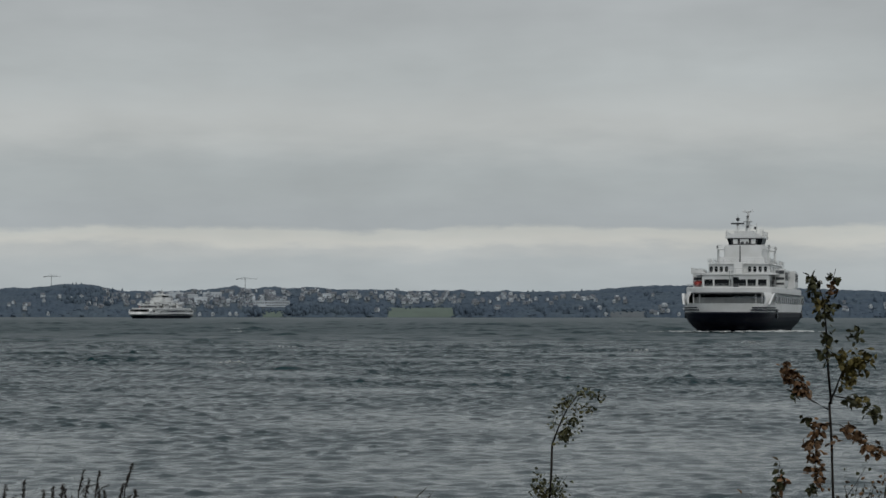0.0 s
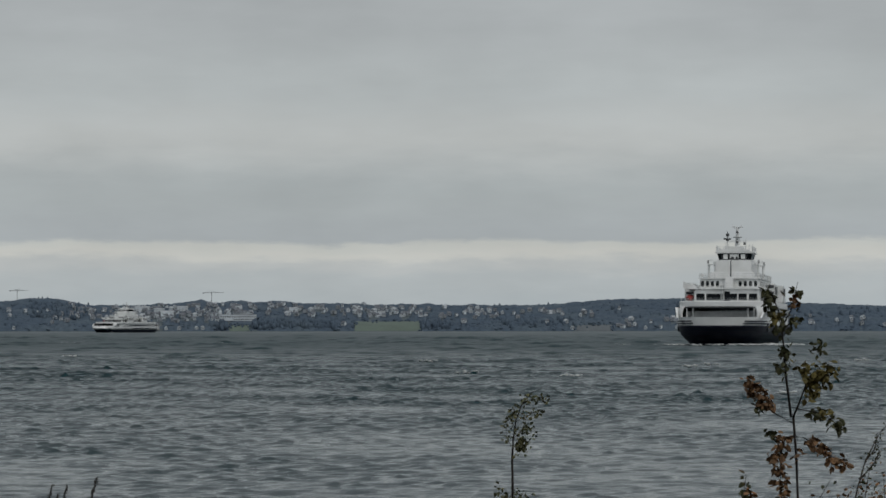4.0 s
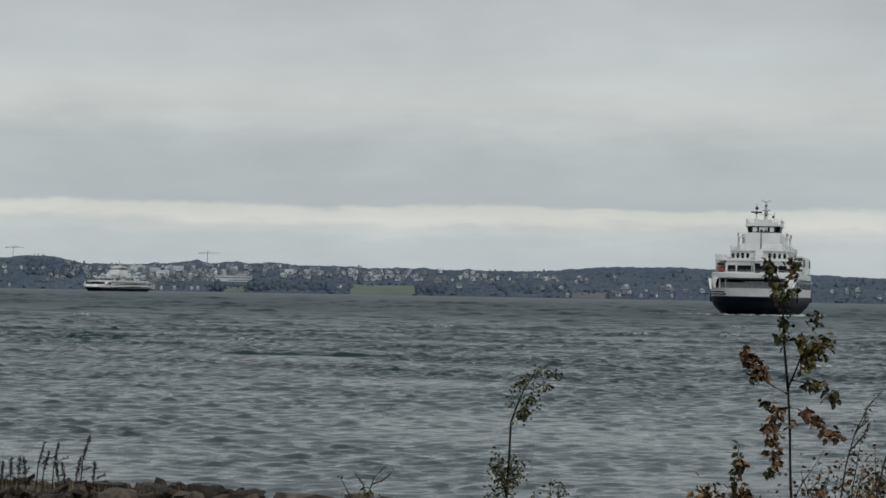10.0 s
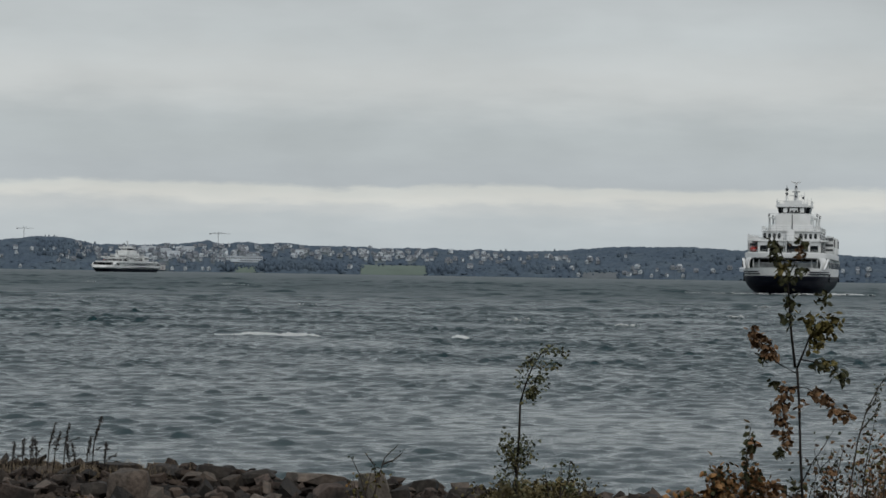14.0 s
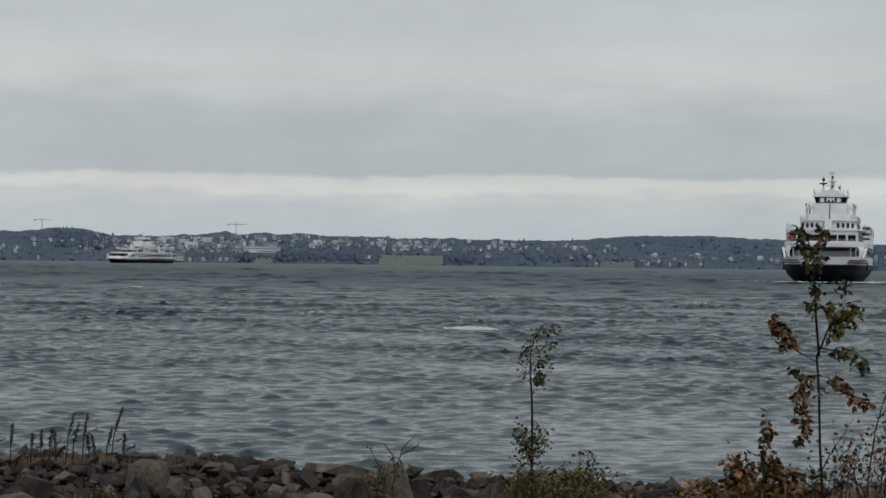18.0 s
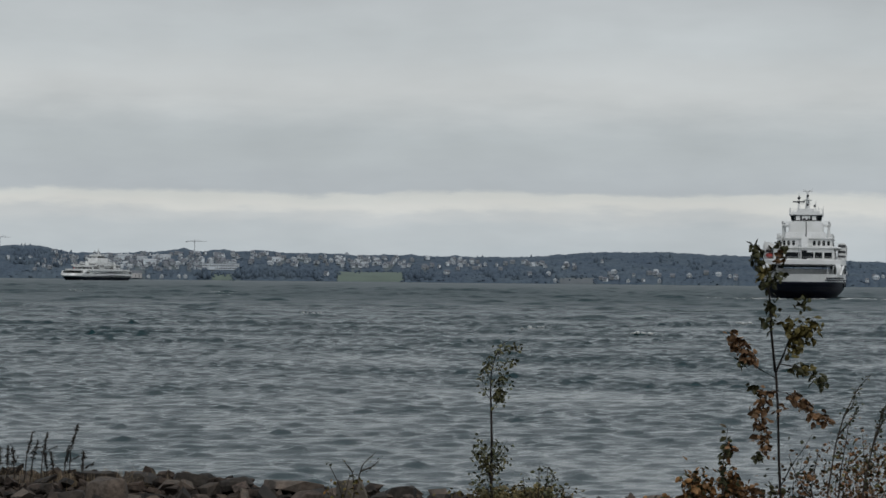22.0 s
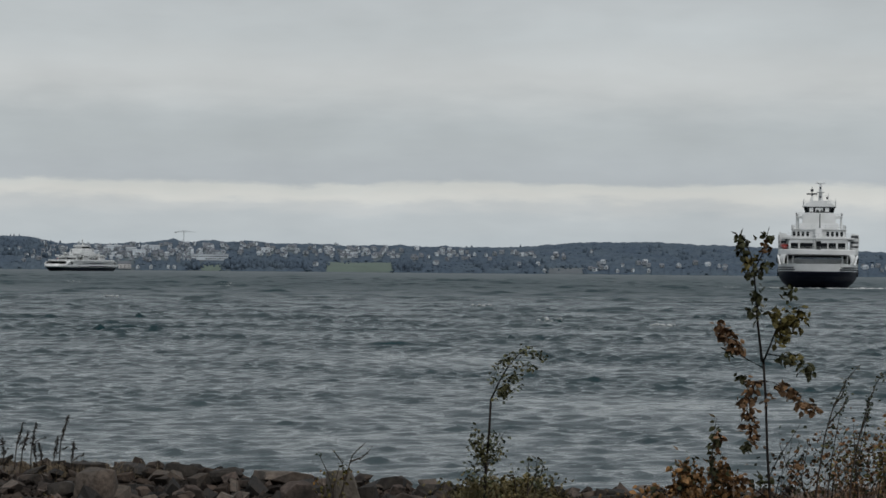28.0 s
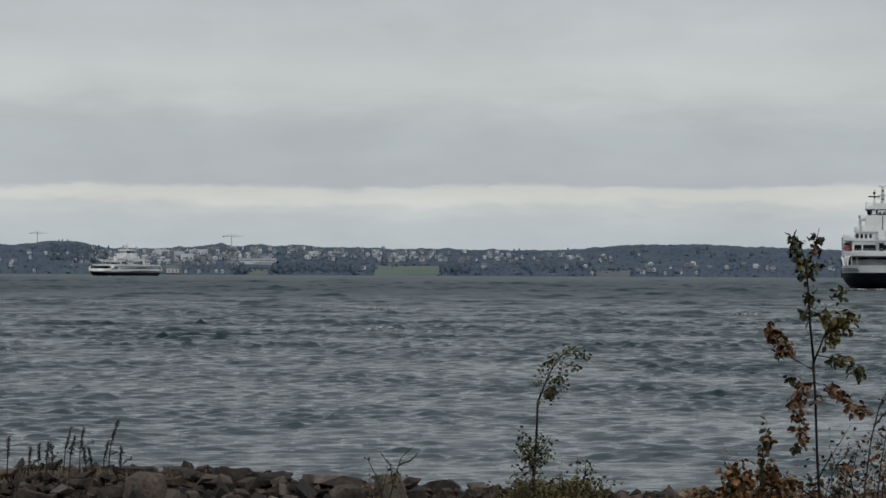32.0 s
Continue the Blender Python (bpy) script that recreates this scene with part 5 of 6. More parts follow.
# the tall aspen sapling: branch nodes in centimetres from its foot, thickness, leaf clusters (across, up, spread, number, kind)
ASPEN_TRUNK = [(0, 0), (-1, 25), (-3, 58), (-4, 92), (-6, 122)]
ASPEN_BRANCHES = []
ASPEN_BRANCHES.append(([(-6, 122), (-9, 150), (-10, 168), (-11, 180), (-12, 194), (-19, 214)], 0.7, [(-22, 212, 3, 9, 2), (-19, 204, 4, 12, 2), (-15, 196, 4, 10, 1), (-12, 186, 4, 10, 2), (-10, 170, 4, 9, 2), (-11, 158, 4, 10, 2)], 1))
ASPEN_BRANCHES.append(([(-12, 190), (-7, 200), (-4, 212), (-2, 220)], 0.4, [(-3, 213, 2, 4, 2), (-4, 206, 3, 5, 0), (-4, 192, 3, 7, 2)], 2))
ASPEN_BRANCHES.append(([(-6, 122), (-1, 134), (4, 148), (10, 156)], 0.6, [(8, 150, 5, 16, 1), (14, 150, 5, 16, 1), (20, 156, 4, 10, 1), (2, 158, 4, 9, 1), (8, 140, 4, 8, 1), (13, 172, 3, 6, 2)], 1))
ASPEN_BRANCHES.append(([(-5, 117), (-18, 124), (-28, 131), (-35, 148)], 0.5, [(-36, 148, 3, 10, 0), (-34, 140, 4, 14, 0), (-27, 134, 4, 13, 0), (-31, 128, 3, 6, 2), (-24, 132, 3, 7, 0)], 3))
ASPEN_BRANCHES.append(([(-3, 128), (8, 126), (17, 124), (26, 116)], 0.35, [(10, 125, 3, 6, 2), (16, 124, 3, 10, 1), (23, 119, 3, 8, 2), (26, 114, 2, 4, 2)], 4))
ASPEN_BRANCHES.append(([(-4, 108), (2, 107), (14, 99), (30, 88)], 0.4, [(6, 104, 3, 9, 0), (13, 100, 3, 11, 0), (20, 95, 3, 9, 0), (26, 90, 3, 9, 0), (30, 87, 2, 4, 0)], 5))
ASPEN_BRANCHES.append(([(-4, 109), (-12, 106), (-16, 92), (-15, 68)], 0.4, [(-14, 104, 4, 13, 0), (-22, 109, 3, 4, 2), (-18, 94, 4, 13, 0), (-17, 84, 4, 12, 0), (-15, 74, 3, 9, 0), (-13, 66, 3, 6, 0)], 6))
ASPEN_BRANCHES.append(([(-2, 38), (6, 54), (14, 66), (21, 78)], 0.35, [(-2, 95, 3, 3, 0)], 7))
ASPEN_BRANCHES.append(([(-1, 22), (-18, 34), (-34, 36), (-50, 42)], 0.4, [(-22, 36, 4, 8, 0), (-9, 38, 3, 5, 2), (-20, 60, 2, 5, 2)], 8))
ASPEN_BRANCHES.append(([(0, 20), (10, 30), (20, 44), (24, 58)], 0.3, [(20, 48, 3, 4, 0)], 9))

for seed, nodes in enumerate(([(0, 16), (5, 34), (12, 50), (15, 66)], [(0, 22), (12, 38), (22, 54), (25, 64)], [(1, 12), (7, 28), (8, 46), (11, 60)], [(0, 10), (14, 18), (30, 22), (44, 30)], [(12, 50), (18, 56), (20, 66)], [(0, 14), (-14, 22), (-30, 24)])):
    ASPEN_BRANCHES.append((nodes, 0.26, [], 10 + seed))


def make_aspen():
    r = random.Random(3)
    ob = plant_at("aspen_sapling", "tall thin aspen sapling with rusty and olive autumn leaves", "sapling", 6.98, 21.0)
    pts = stem_points(ASPEN_TRUNK, r)
    part("trunk", tube(bmesh.new(), pts, [0.0105, 0.0105, 0.010, 0.0095, 0.009], 7), BARK, ob, smooth=True)
    meshes = [[leaf_mesh(k, m) for k in range(0, 30, 2)] for m in (LEAF_BROWN, LEAF_OLIVE, LEAF_DARK)]
    crown = None
    for nodes, thick, clusters, seed in ASPEN_BRANCHES:
        br = stem_points(nodes, r)
        n = len(br)
        o = part("branch", tube(bmesh.new(), br, [1.5 * thick * CM * (1 - 0.7 * k / (n - 1)) for k in range(n)], 5), BARK, ob, smooth=True)
        crown = crown or o
        for u, w, spread, count, kind in clusters:
            for k in range(round(count * 2.6)):
                leaf = new("leaf", r.choice(meshes[kind]))
                leaf.parent = o
                s = r.uniform(0.034, 0.060)
                leaf.matrix_basis = Matrix.LocRotScale((u * CM + r.gauss(0, spread * 0.0075), r.gauss(0, 0.04), (w + LIFT) * CM + r.gauss(0, spread * 0.0075)), Euler((r.uniform(-0.5, 0.5), r.uniform(-0.5, 0.5), r.uniform(0, 6.28))), (s, s, s))
    return ob, crown


aspen, aspen_crown = make_aspen()


def make_birch():
    """The slender sapling that the wind bends: a lower trunk with its bush of leaves, and a crown that sways."""
    r = random.Random(9)
    ob = plant_at("birch_sapling", "slender birch sapling with sparse green leaves bent by wind", "sapling", 1.26, 21.0)
    trunk = stem_points([(0, 0), (0, 40), (1, 70), (1, 92)], r)
    part("trunk", tube(bmesh.new(), trunk, [0.012, 0.011, 0.009, 0.008], 6), BARK, ob, smooth=True)
    lines = []
    for k in range(18):
        z = r.uniform(8, 52)
        side = r.choice((-1, 1))
        lines.append(stem_points([(0, z), (side * 3, z + 10), (side * r.uniform(3, 13), z + r.uniform(14, 26))], r, r.uniform(-0.05, 0.05)))
        part("twig", tube(bmesh.new(), lines[-1], [0.003, 0.0022, 0.0012], 4), TWIG, ob)
    spray("leaves", ob, lines, 430, 0.026, LEAF_GREEN, r, 0.03, "small yellowing green leaves")
    spray("leaves", ob, lines, 110, 0.027, LEAF_DARK, r, 0.03, "dark green leaves", start=0.5)
    crown = part("crown_stem", tube(bmesh.new(), stem_points([(0, 0), (2, 14), (5, 27), (10, 38), (17, 46), (26, 49)], r, lift=0), [0.008, 0.006, 0.005, 0.004, 0.003, 0.0015], 5), BARK, ob, "thin bent leader", smooth=True)
    crown.matrix_basis = pose(0.01, 0, 1.04)
    lines = [stem_points(n, r, lift=0) for n in ([(1, 6), (-3, 16), (-2, 26), (2, 34)], [(2, 14), (7, 18), (12, 21), (16, 18)], [(5, 26), (11, 29), (18, 32), (25, 30)], [(10, 38), (17, 41), (24, 42), (30, 40)], [(2, 10), (6, 8), (11, 12)], [(3, 20), (2, 30), (6, 38)])]
    for l in lines:
        part("twig", tube(bmesh.new(), l, [0.0025, 0.002, 0.0015, 0.001][:len(l)], 4), TWIG, crown)
    spray("leaves", crown, lines + [stem_points([(2, 14), (5, 27), (10, 38), (17, 46)], r, lift=0)], 150, 0.028, LEAF_GREEN, r, 0.018, "small green leaves")
    spray("leaves", crown, [stem_points([(1, 4), (6, 6), (12, 12)], r, lift=0), stem_points([(2, 8), (8, 12), (13, 18)], r, lift=0)], 70, 0.03, LEAF_GREEN, r, 0.022, "clustered green leaves")
    spray("leaves", crown, lines, 110, 0.026, LEAF_DARK, r, 0.02, "dark green leaves")
    return ob, crown


birch, birch_crown = make_birch()


def make_shrub(name, label, turn, dist, stems, counts, mat, size, seed, stem_mat=TWIG, group="", spread=0.03, second=None):
    """A low shrub: stems by their nodes, and leaves along them."""
    r = random.Random(seed)
    ob = plant_at(name, label, "shrub", turn, dist, group=group)
    lines = [stem_points(n, r, r.uniform(-0.08, 0.08)) for n in stems]
    for l in lines:
        n = len(l)
        part("stem", tube(bmesh.new(), l, [0.008 * (1 - 0.75 * k / (n - 1)) for k in range(n)], 5), stem_mat, ob)
    if counts:
        spray("leaves", ob, lines, counts, size, mat, r, spread)
    if second:
        spray("leaves", ob, lines, second[0], size, second[1], r, spread, start=second[2])
    return ob


shrubs = []
shrubs.append(make_shrub("aspen_shoots", "low aspen shoots with rust-brown leaves", 5.31, 21.2, [[(0, 0), (-2, 26), (-3, 44)], [(0, 0), (4, 24), (5, 40)], [(-2, 0), (-4, 24), (-1, 48)], [(0, 0), (-14, 18), (-26, 26)], [(-10, 0), (-20, 12), (-34, 20)], [(4, 0), (12, 16), (17, 24)]], 520, LEAF_RUST, 0.050, 21, spread=0.045, second=(90, LEAF_DARK, 0.6)))
shrubs.append(make_shrub("aspen_shoots", "thin leaning shoot with a few dark leaves", 5.84, 21.1, [[(0, 0), (-1, 40), (-1, 58), (2, 80)], [(-1, 58), (2, 64), (3, 70)]], 60, LEAF_DARK, 0.050, 22, spread=0.018, second=(16, LEAF_BROWN, 0.3)))
shrubs.append(make_shrub("aspen_shoots", "dense low shoots with orange-brown leaves", 5.97, 21.6, [[(0, 0), (-3, 24), (-5, 44)], [(0, 0), (2, 26), (1, 46)], [(0, 0), (8, 16), (14, 28)], [(0, 0), (-10, 16), (-12, 26)], [(0, 0), (1, 20), (0, 38)], [(4, 0), (22, 16), (34, 24)]], 460, LEAF_RUST, 0.050, 35, spread=0.045, second=(60, LEAF_DARK, 0.5)))
shrubs.append(make_shrub("bare_stem", "tall bare grey stem leaning over the bank", 7.78, 20.9, [[(0, 0), (3, 35), (8, 70), (14, 92), (24, 112), (33, 122)], [(14, 92), (20, 100), (22, 112)], [(10, 78), (20, 90), (24, 99)]], 110, LEAF_DARK, 0.020, 23, group="bare stems on the bank", spread=0.01))
shrubs.append(make_shrub("bare_stem", "tall bare grey stem leaning over the bank", 8.5, 21.0, [[(-2, 0), (2, 40), (8, 70), (14, 92), (20, 108), (25, 114)], [(8, 70), (14, 86), (15, 98)]], 110, LEAF_DARK, 0.022, 24, group="bare stems on the bank", spread=0.012))
shrubs.append(make_shrub("willow_shoots", "upright shoots with yellowing leaves at the bank's end", 9.42, 21.1, [[(0, 0), (-1, 50), (-2, 84), (0, 110)], [(0, 20), (8, 60), (14, 100)], [(0, 10), (-8, 40), (-12, 66)]], 190, LEAF_OLIVE, 0.034, 25, spread=0.03, second=(110, LEAF_BROWN, 0.3)))
shrubs.append(make_shrub("bramble_tangle", "tangle of thin twigs with scattered brown leaves", 8.1, 21.4, [[(0, 0), (-14, 24), (-30, 42), (-36, 60)], [(0, 0), (12, 26), (26, 44)], [(-10, 0), (-20, 36), (-14, 64)], [(10, 0), (20, 30), (18, 76)], [(-4, 0), (2, 50), (8, 84)], [(24, 0), (20, 44), (28, 80)], [(44, 0), (40, 40), (48, 78)], [(20, 0), (32, 30), (44, 52)], [(-20, 0), (-30, 22), (-46, 34)], [(30, 0), (38, 36), (36, 66)], [(0, 0), (4, 40), (10, 66)], [(36, 0), (52, 36), (60, 60)], [(-28, 0), (-24, 34), (-18, 52)]], 560, LEAF_BROWN, 0.033, 26, spread=0.08, second=(380, LEAF_DARK, 0.15)))
shrubs.append(make_shrub("bramble_tangle", "pale dry weed stalks with brown leaves", 9.0, 21.9, [[(0, 0), (-10, 30), (-16, 58)], [(0, 0), (8, 34), (14, 62)], [(14, 0), (24, 40), (22, 70)], [(-16, 0), (-26, 30), (-30, 56)], [(26, 0), (36, 30), (46, 60)]], 460, LEAF_BROWN, 0.034, 27, spread=0.08, second=(340, LEAF_OLIVE, 0.15)))
shrubs.append(make_shrub("weed", "thin dry weed with small seed heads by a boulder", -1.6, 22.4, [[(0, 0), (4, 20), (10, 40), (20, 50)], [(4, 20), (2, 34), (-6, 44)], [(8, 34), (18, 38), (24, 44)], [(0, 0), (-8, 24), (-16, 40)]], 42, LEAF_DARK, 0.018, 28, group="weeds on the bank", spread=0.014))
shrubs.append(make_shrub("weed", "low weed with bright yellow-orange leaves", -2.05, 21.1, [[(0, 0), (-3, 6), (-5, 10)], [(0, 0), (5, 5), (9, 9)], [(0, 0), (1, 6), (2, 12)]], 90, LEAF_YELLOW, 0.036, 29, group="weeds on the bank", spread=0.02))
shrubs.append(make_shrub("weed", "yellow-leaved weed against a boulder", -1.75, 21.7, [[(0, 0), (2, 20), (6, 36)], [(0, 0), (-5, 16), (-8, 30)], [(0, 0), (8, 18), (14, 34)]], 80, LEAF_OLIVE, 0.030, 30, group="weeds on the bank", second=(14, LEAF_YELLOW, 0.0)))
shrubs.append(make_shrub("weed", "low weed with bright yellow-orange leaves", 5.65, 20.9, [[(0, 0), (-4, 8), (-5, 14)], [(0, 0), (3, 8), (5, 12)], [(0, 0), (1, 8), (2, 16)], [(-12, 0), (-16, 6), (-22, 8)]], 130, LEAF_YELLOW, 0.038, 31, group="weeds on the bank", spread=0.02))
shrubs.append(make_shrub("weed", "low rusty weed at the foot of the stones", -7.4, 20.9, [[(0, 0), (-10, 10), (-16, 16)], [(0, 0), (8, 12), (14, 16)], [(0, 0), (1, 12), (3, 18)]], 90, LEAF_OLIVE, 0.03, 32, group="weeds on the bank", second=(70, LEAF_BROWN, 0.0)))
shrubs.append(make_shrub("weed", "leafy green weed beside the birch sapling", 2.1, 21.1, [[(0, 0), (2, 24), (3, 52)], [(0, 0), (-6, 22), (-9, 42)], [(0, 0), (8, 26), (14, 44)], [(2, 24), (8, 36), (9, 50)], [(0, 10), (12, 22), (20, 36)]], 150, LEAF_GREEN, 0.028, 33, group="weeds on the bank", spread=0.022, second=(50, LEAF_DARK, 0.5)))


def make_dock(turn, dist, height, lean, seed):
    """A dead dock stalk with its dark seed spike."""
    r = random.Random(seed)
    ob = plant_at("dock_stalk", "dead dock stalk with a dark brown seed spike", "weed", turn, dist, group="dock stalks on the crest")
    l = stem_points([(0, 0), (lean * 0.3, height * 0.5), (lean, height)], r)
    part("stalk", tube(bmesh.new(), l, [0.006, 0.005, 0.004], 5), SEED, ob)
    spray("seed_spike", ob, [l], 110, 0.015, SEED, r, 0.007, "crowded dark seeds", start=0.55)
    if seed % 2:
        side = stem_points([(lean * 0.3, height * 0.45), (lean * 0.3 + 5, height * 0.6), (lean + 9, height * 0.68)], r)
        part("side_stalk", tube(bmesh.new(), side, [0.003, 0.0025, 0.0015], 4), SEED, ob)
        spray("seed_spike", ob, [side], 36, 0.013, SEED, r, 0.006, "crowded dark seeds", start=0.3)
    return ob


docks = [make_dock(*a) for a in ((-8.02, 24.8, 38, 7, 41), (-7.90, 24.9, 30, 6, 42), (-7.70, 24.8, 38, 5, 43), (-7.42, 24.7, 22, -4, 44), (-7.25, 24.9, 26, 5, 45), (-7.15, 24.8, 44, 9, 46), (-8.35, 24.8, 26, 2, 47),
                                  (-8.5, 24.9, 24, 1, 48), (-8.7, 24.8, 22, 2, 49), (-8.2, 24.9, 24, -2, 50), (-6.9, 24.8, 22, 2, 51), (-9.1, 24.8, 30, 2, 52), (-9.5, 24.9, 26, 3, 53), (-7.55, 24.9, 20, -3, 54))]

# tufts of grass: dry on the crest, olive round the birch, brown under the aspens
r = random.Random(77)
OLIVE_HERB = leaf_material("brownish_olive_herb", (0.16, 0.128, 0.055), (0.095, 0.082, 0.040))
LITTER = leaf_material("dead_brown_leaf", (0.165, 0.092, 0.042), (0.085, 0.062, 0.030))
THATCH = leaf_material("dry_reddish_stalk", (0.19, 0.115, 0.068), (0.085, 0.060, 0.036))

PALE_STALK = leaf_material("pale_reddish_stalk", (0.30, 0.205, 0.145), (0.19, 0.125, 0.085))


def tufts(name, label, spots, mat):
    places = []
    for turn, dist, wide, deep, count, h in spots:
        a = radians(turn)
        for k in range(count):
            x, y = dist * math.sin(a) + r.gauss(0, wide), dist * math.cos(a) + r.gauss(0, deep)
            s = r.uniform(0.5, 1.2) * h
            places.append((r.randrange(30), x, y, ground_at(x, y) - 0.01, s, s, r.uniform(0, 6.28)))
    return tagged(scatter_mesh(name, BLADES, places, mat), label, "grass", kind="stuff")


tufts("dry_grass", "pale dry grass tufts along the crest of the bank", [(-7.4, 24.9, 0.45, 0.2, 1200, 0.15), (-6.4, 25.0, 0.3, 0.15, 400, 0.10), (-1.6, 24.9, 0.25, 0.15, 240, 0.10), (2.6, 23.6, 0.6, 0.5, 700, 0.09)], DRY_GRASS)
tufts("olive_grass", "olive grass and herbs at the foot of the birch sapling", [(1.35, 21.4, 0.13, 0.2, 900, 0.36), (1.2, 21.2, 0.22, 0.2, 700, 0.22), (2.1, 21.6, 0.11, 0.2, 700, 0.34), (1.72, 21.3, 0.2, 0.2, 500, 0.18)], OLIVE_HERB)
tufts("tall_dry_stalks", "thin pale reddish weed stalks standing among the brambles", [(8.1, 21.5, 0.45, 0.3, 260, 0.42), (9.1, 21.6, 0.3, 0.3, 200, 0.48), (7.2, 21.7, 0.2, 0.3, 80, 0.32), (5.6, 21.7, 0.3, 0.3, 70, 0.28)], PALE_STALK)
tufts("dead_stalks", "matted dry reddish stalks and grass under the aspens", [(7.9, 21.6, 0.85, 0.8, 3600, 0.12), (5.8, 21.9, 0.42, 0.8, 1700, 0.10), (9.2, 21.6, 0.4, 0.7, 1400, 0.18)], THATCH)
herbs = []
for turn, dist, wide, deep, count, high in ((1.35, 21.35, 0.14, 0.14, 1300, 0.42), (2.1, 21.5, 0.13, 0.14, 1100, 0.42), (1.72, 21.3, 0.17, 0.15, 900, 0.32)):
    for k in range(count):
        x, y = dist * math.sin(radians(turn)) + r.gauss(0, wide), dist * math.cos(radians(turn)) + r.gauss(0, deep)
        s = r.uniform(0.018, 0.036)
        herbs.append((r.randrange(30), x, y, ground_at(x, y) + high * r.random() ** 0.7, s, s, r.uniform(0, 6.28)))
tagged(scatter_mesh("herb_leaves", LEAVES, herbs, OLIVE_HERB), "brownish olive herb leaves round the birch sapling", "herbs", kind="stuff")
places = []
for turn, dist, wide, count in ((5.7, 21.8, 0.45, 1000), (8.0, 21.8, 0.8, 2000), (4.4, 22.4, 0.4, 120)):
    for k in range(count):
        x, y = dist * math.sin(radians(turn)) + r.gauss(0, wide), dist * math.cos(radians(turn)) + r.gauss(0, 1.0)
        s = r.uniform(0.025, 0.05)
        places.append((r.randrange(30), x, y, ground_at(x, y) + r.uniform(0.02, 0.16), s, s, r.uniform(0, 6.28)))
tagged(scatter_mesh("leaf_litter", LEAVES, places, LITTER), "dead brown leaves among the brambles", "leaf litter", kind="stuff")

# ---- foam ----
def foam_patch(name, label, length, width, seed, clots=26, flat=0.35, spread=0.6):
    """A ragged ridge of foam along x: many small clots, joined."""
    r = random.Random(seed)
    places = []
    for k in range(clots):
        u = r.uniform(-0.5, 0.5)
        s = width * r.uniform(0.35, 1.0) * (1 - 1.4 * u * u)
        places.append((r.randrange(8), u * length, r.gauss(0, width * spread), r.uniform(-0.1, 0.03), s, s * flat * r.uniform(0.7, 1.4), r.uniform(0, 6.28)))
    ob = scatter_mesh(name, CLUMPS, places, FOAM, smooth=True)
    return tagged(ob, label, "foam", "foam on the fjord", "stuff")


def foam_ridge(length, seed):
    """A torn crest of foam along x: a ridge of uneven height with gaps, ragged flecks before and behind it."""
    r = np.random.default_rng(seed)
    x = np.arange(-0.5, 0.5, 0.045 / length) * length
    u = 2 * x / length
    torn = sum(k * np.interp(x, np.arange(-length, length + 2, step), r.uniform(-1, 1, len(np.arange(-length, length + 2, step)))) for step, k in ((1.1, 0.50), (0.4, 0.34), (0.12, 0.16)))
    top = np.clip(0.62 - 0.95 * np.abs(u) ** 2.2 + torn, -1, 1.4) * 0.105
    v = np.linspace(-1, 1, 7)
    bend = 0.35 * np.sin(0.5 * x + seed) + 0.12 * np.sin(1.9 * x + 2 * seed)
    z = (1 - v[:, None] ** 2) * (top[None, :] + 0.14) - 0.22 + r.normal(0, 0.012, (7, len(x)))
    y = (0.12 + 1.2 * np.abs(top[None, :])) * v[:, None] + bend[None, :] + r.normal(0, 0.02, (7, len(x)))
    ob = grid_mesh("whitecap", np.stack([np.repeat(x[None, :], 7, 0), y, z], axis=-1), FOAM)
    return tagged(ob, "white breaking crest on the shoal", "foam", "foam on the fjord", "stuff")


# breakers on the shoal: first and last moment, turn, distance at the middle moment, length
BREAKERS = [(10.4, 12.4, -3.0, 124, 7.4, 1), (10.8, 12.5, -1.45, 120, 2.4, 2), (11.0, 12.4, 0.4, 120, 3.4, 3), (13.5, 14.6, -3.7, 128, 4.7, 12), (13.6, 14.7, 0.15, 126, 0.8, 13), (12.7, 13.4, -1.4, 128, 1.2, 21), (15.7, 17.2, -0.9, 132, 5.6, 4),
            (17.4, 19.5, 0.1, 124, 2.6, 5), (19.2, 20.6, -2.85, 124, 3.4, 6), (20.3, 21.8, 1.5, 124, 3.4, 7), (5.4, 6.6, 0.1, 189, 2.2, 8), (22.5, 23.4, 0.07, 120, 2.0, 22), (23.6, 24.5, 3.1, 122, 0.9, 9), (29.4, 30.8, -0.48, 160, 1.6, 10), (29.6, 31.2, 2.0, 160, 1.4, 11),
            (24.2, 25.8, -1.0, 119, 10.5, 14), (24.6, 25.7, 3.4, 116, 0.9, 15), (0.4, 1.6, -7.24, 111, 0.8, 16), (1.5, 2.7, -3.75, 148, 1.8, 17), (7.5, 8.5, -3.9, 149, 1.4, 18), (19.4, 20.8, 1.1, 122, 1.8, 19), (19.5, 20.7, 2.2, 123, 1.1, 20)]
breakers = []
for t0, t1, turn, dist, length, seed in BREAKERS:
    breakers.append((foam_ridge(length, seed), t0, t1, turn, dist))


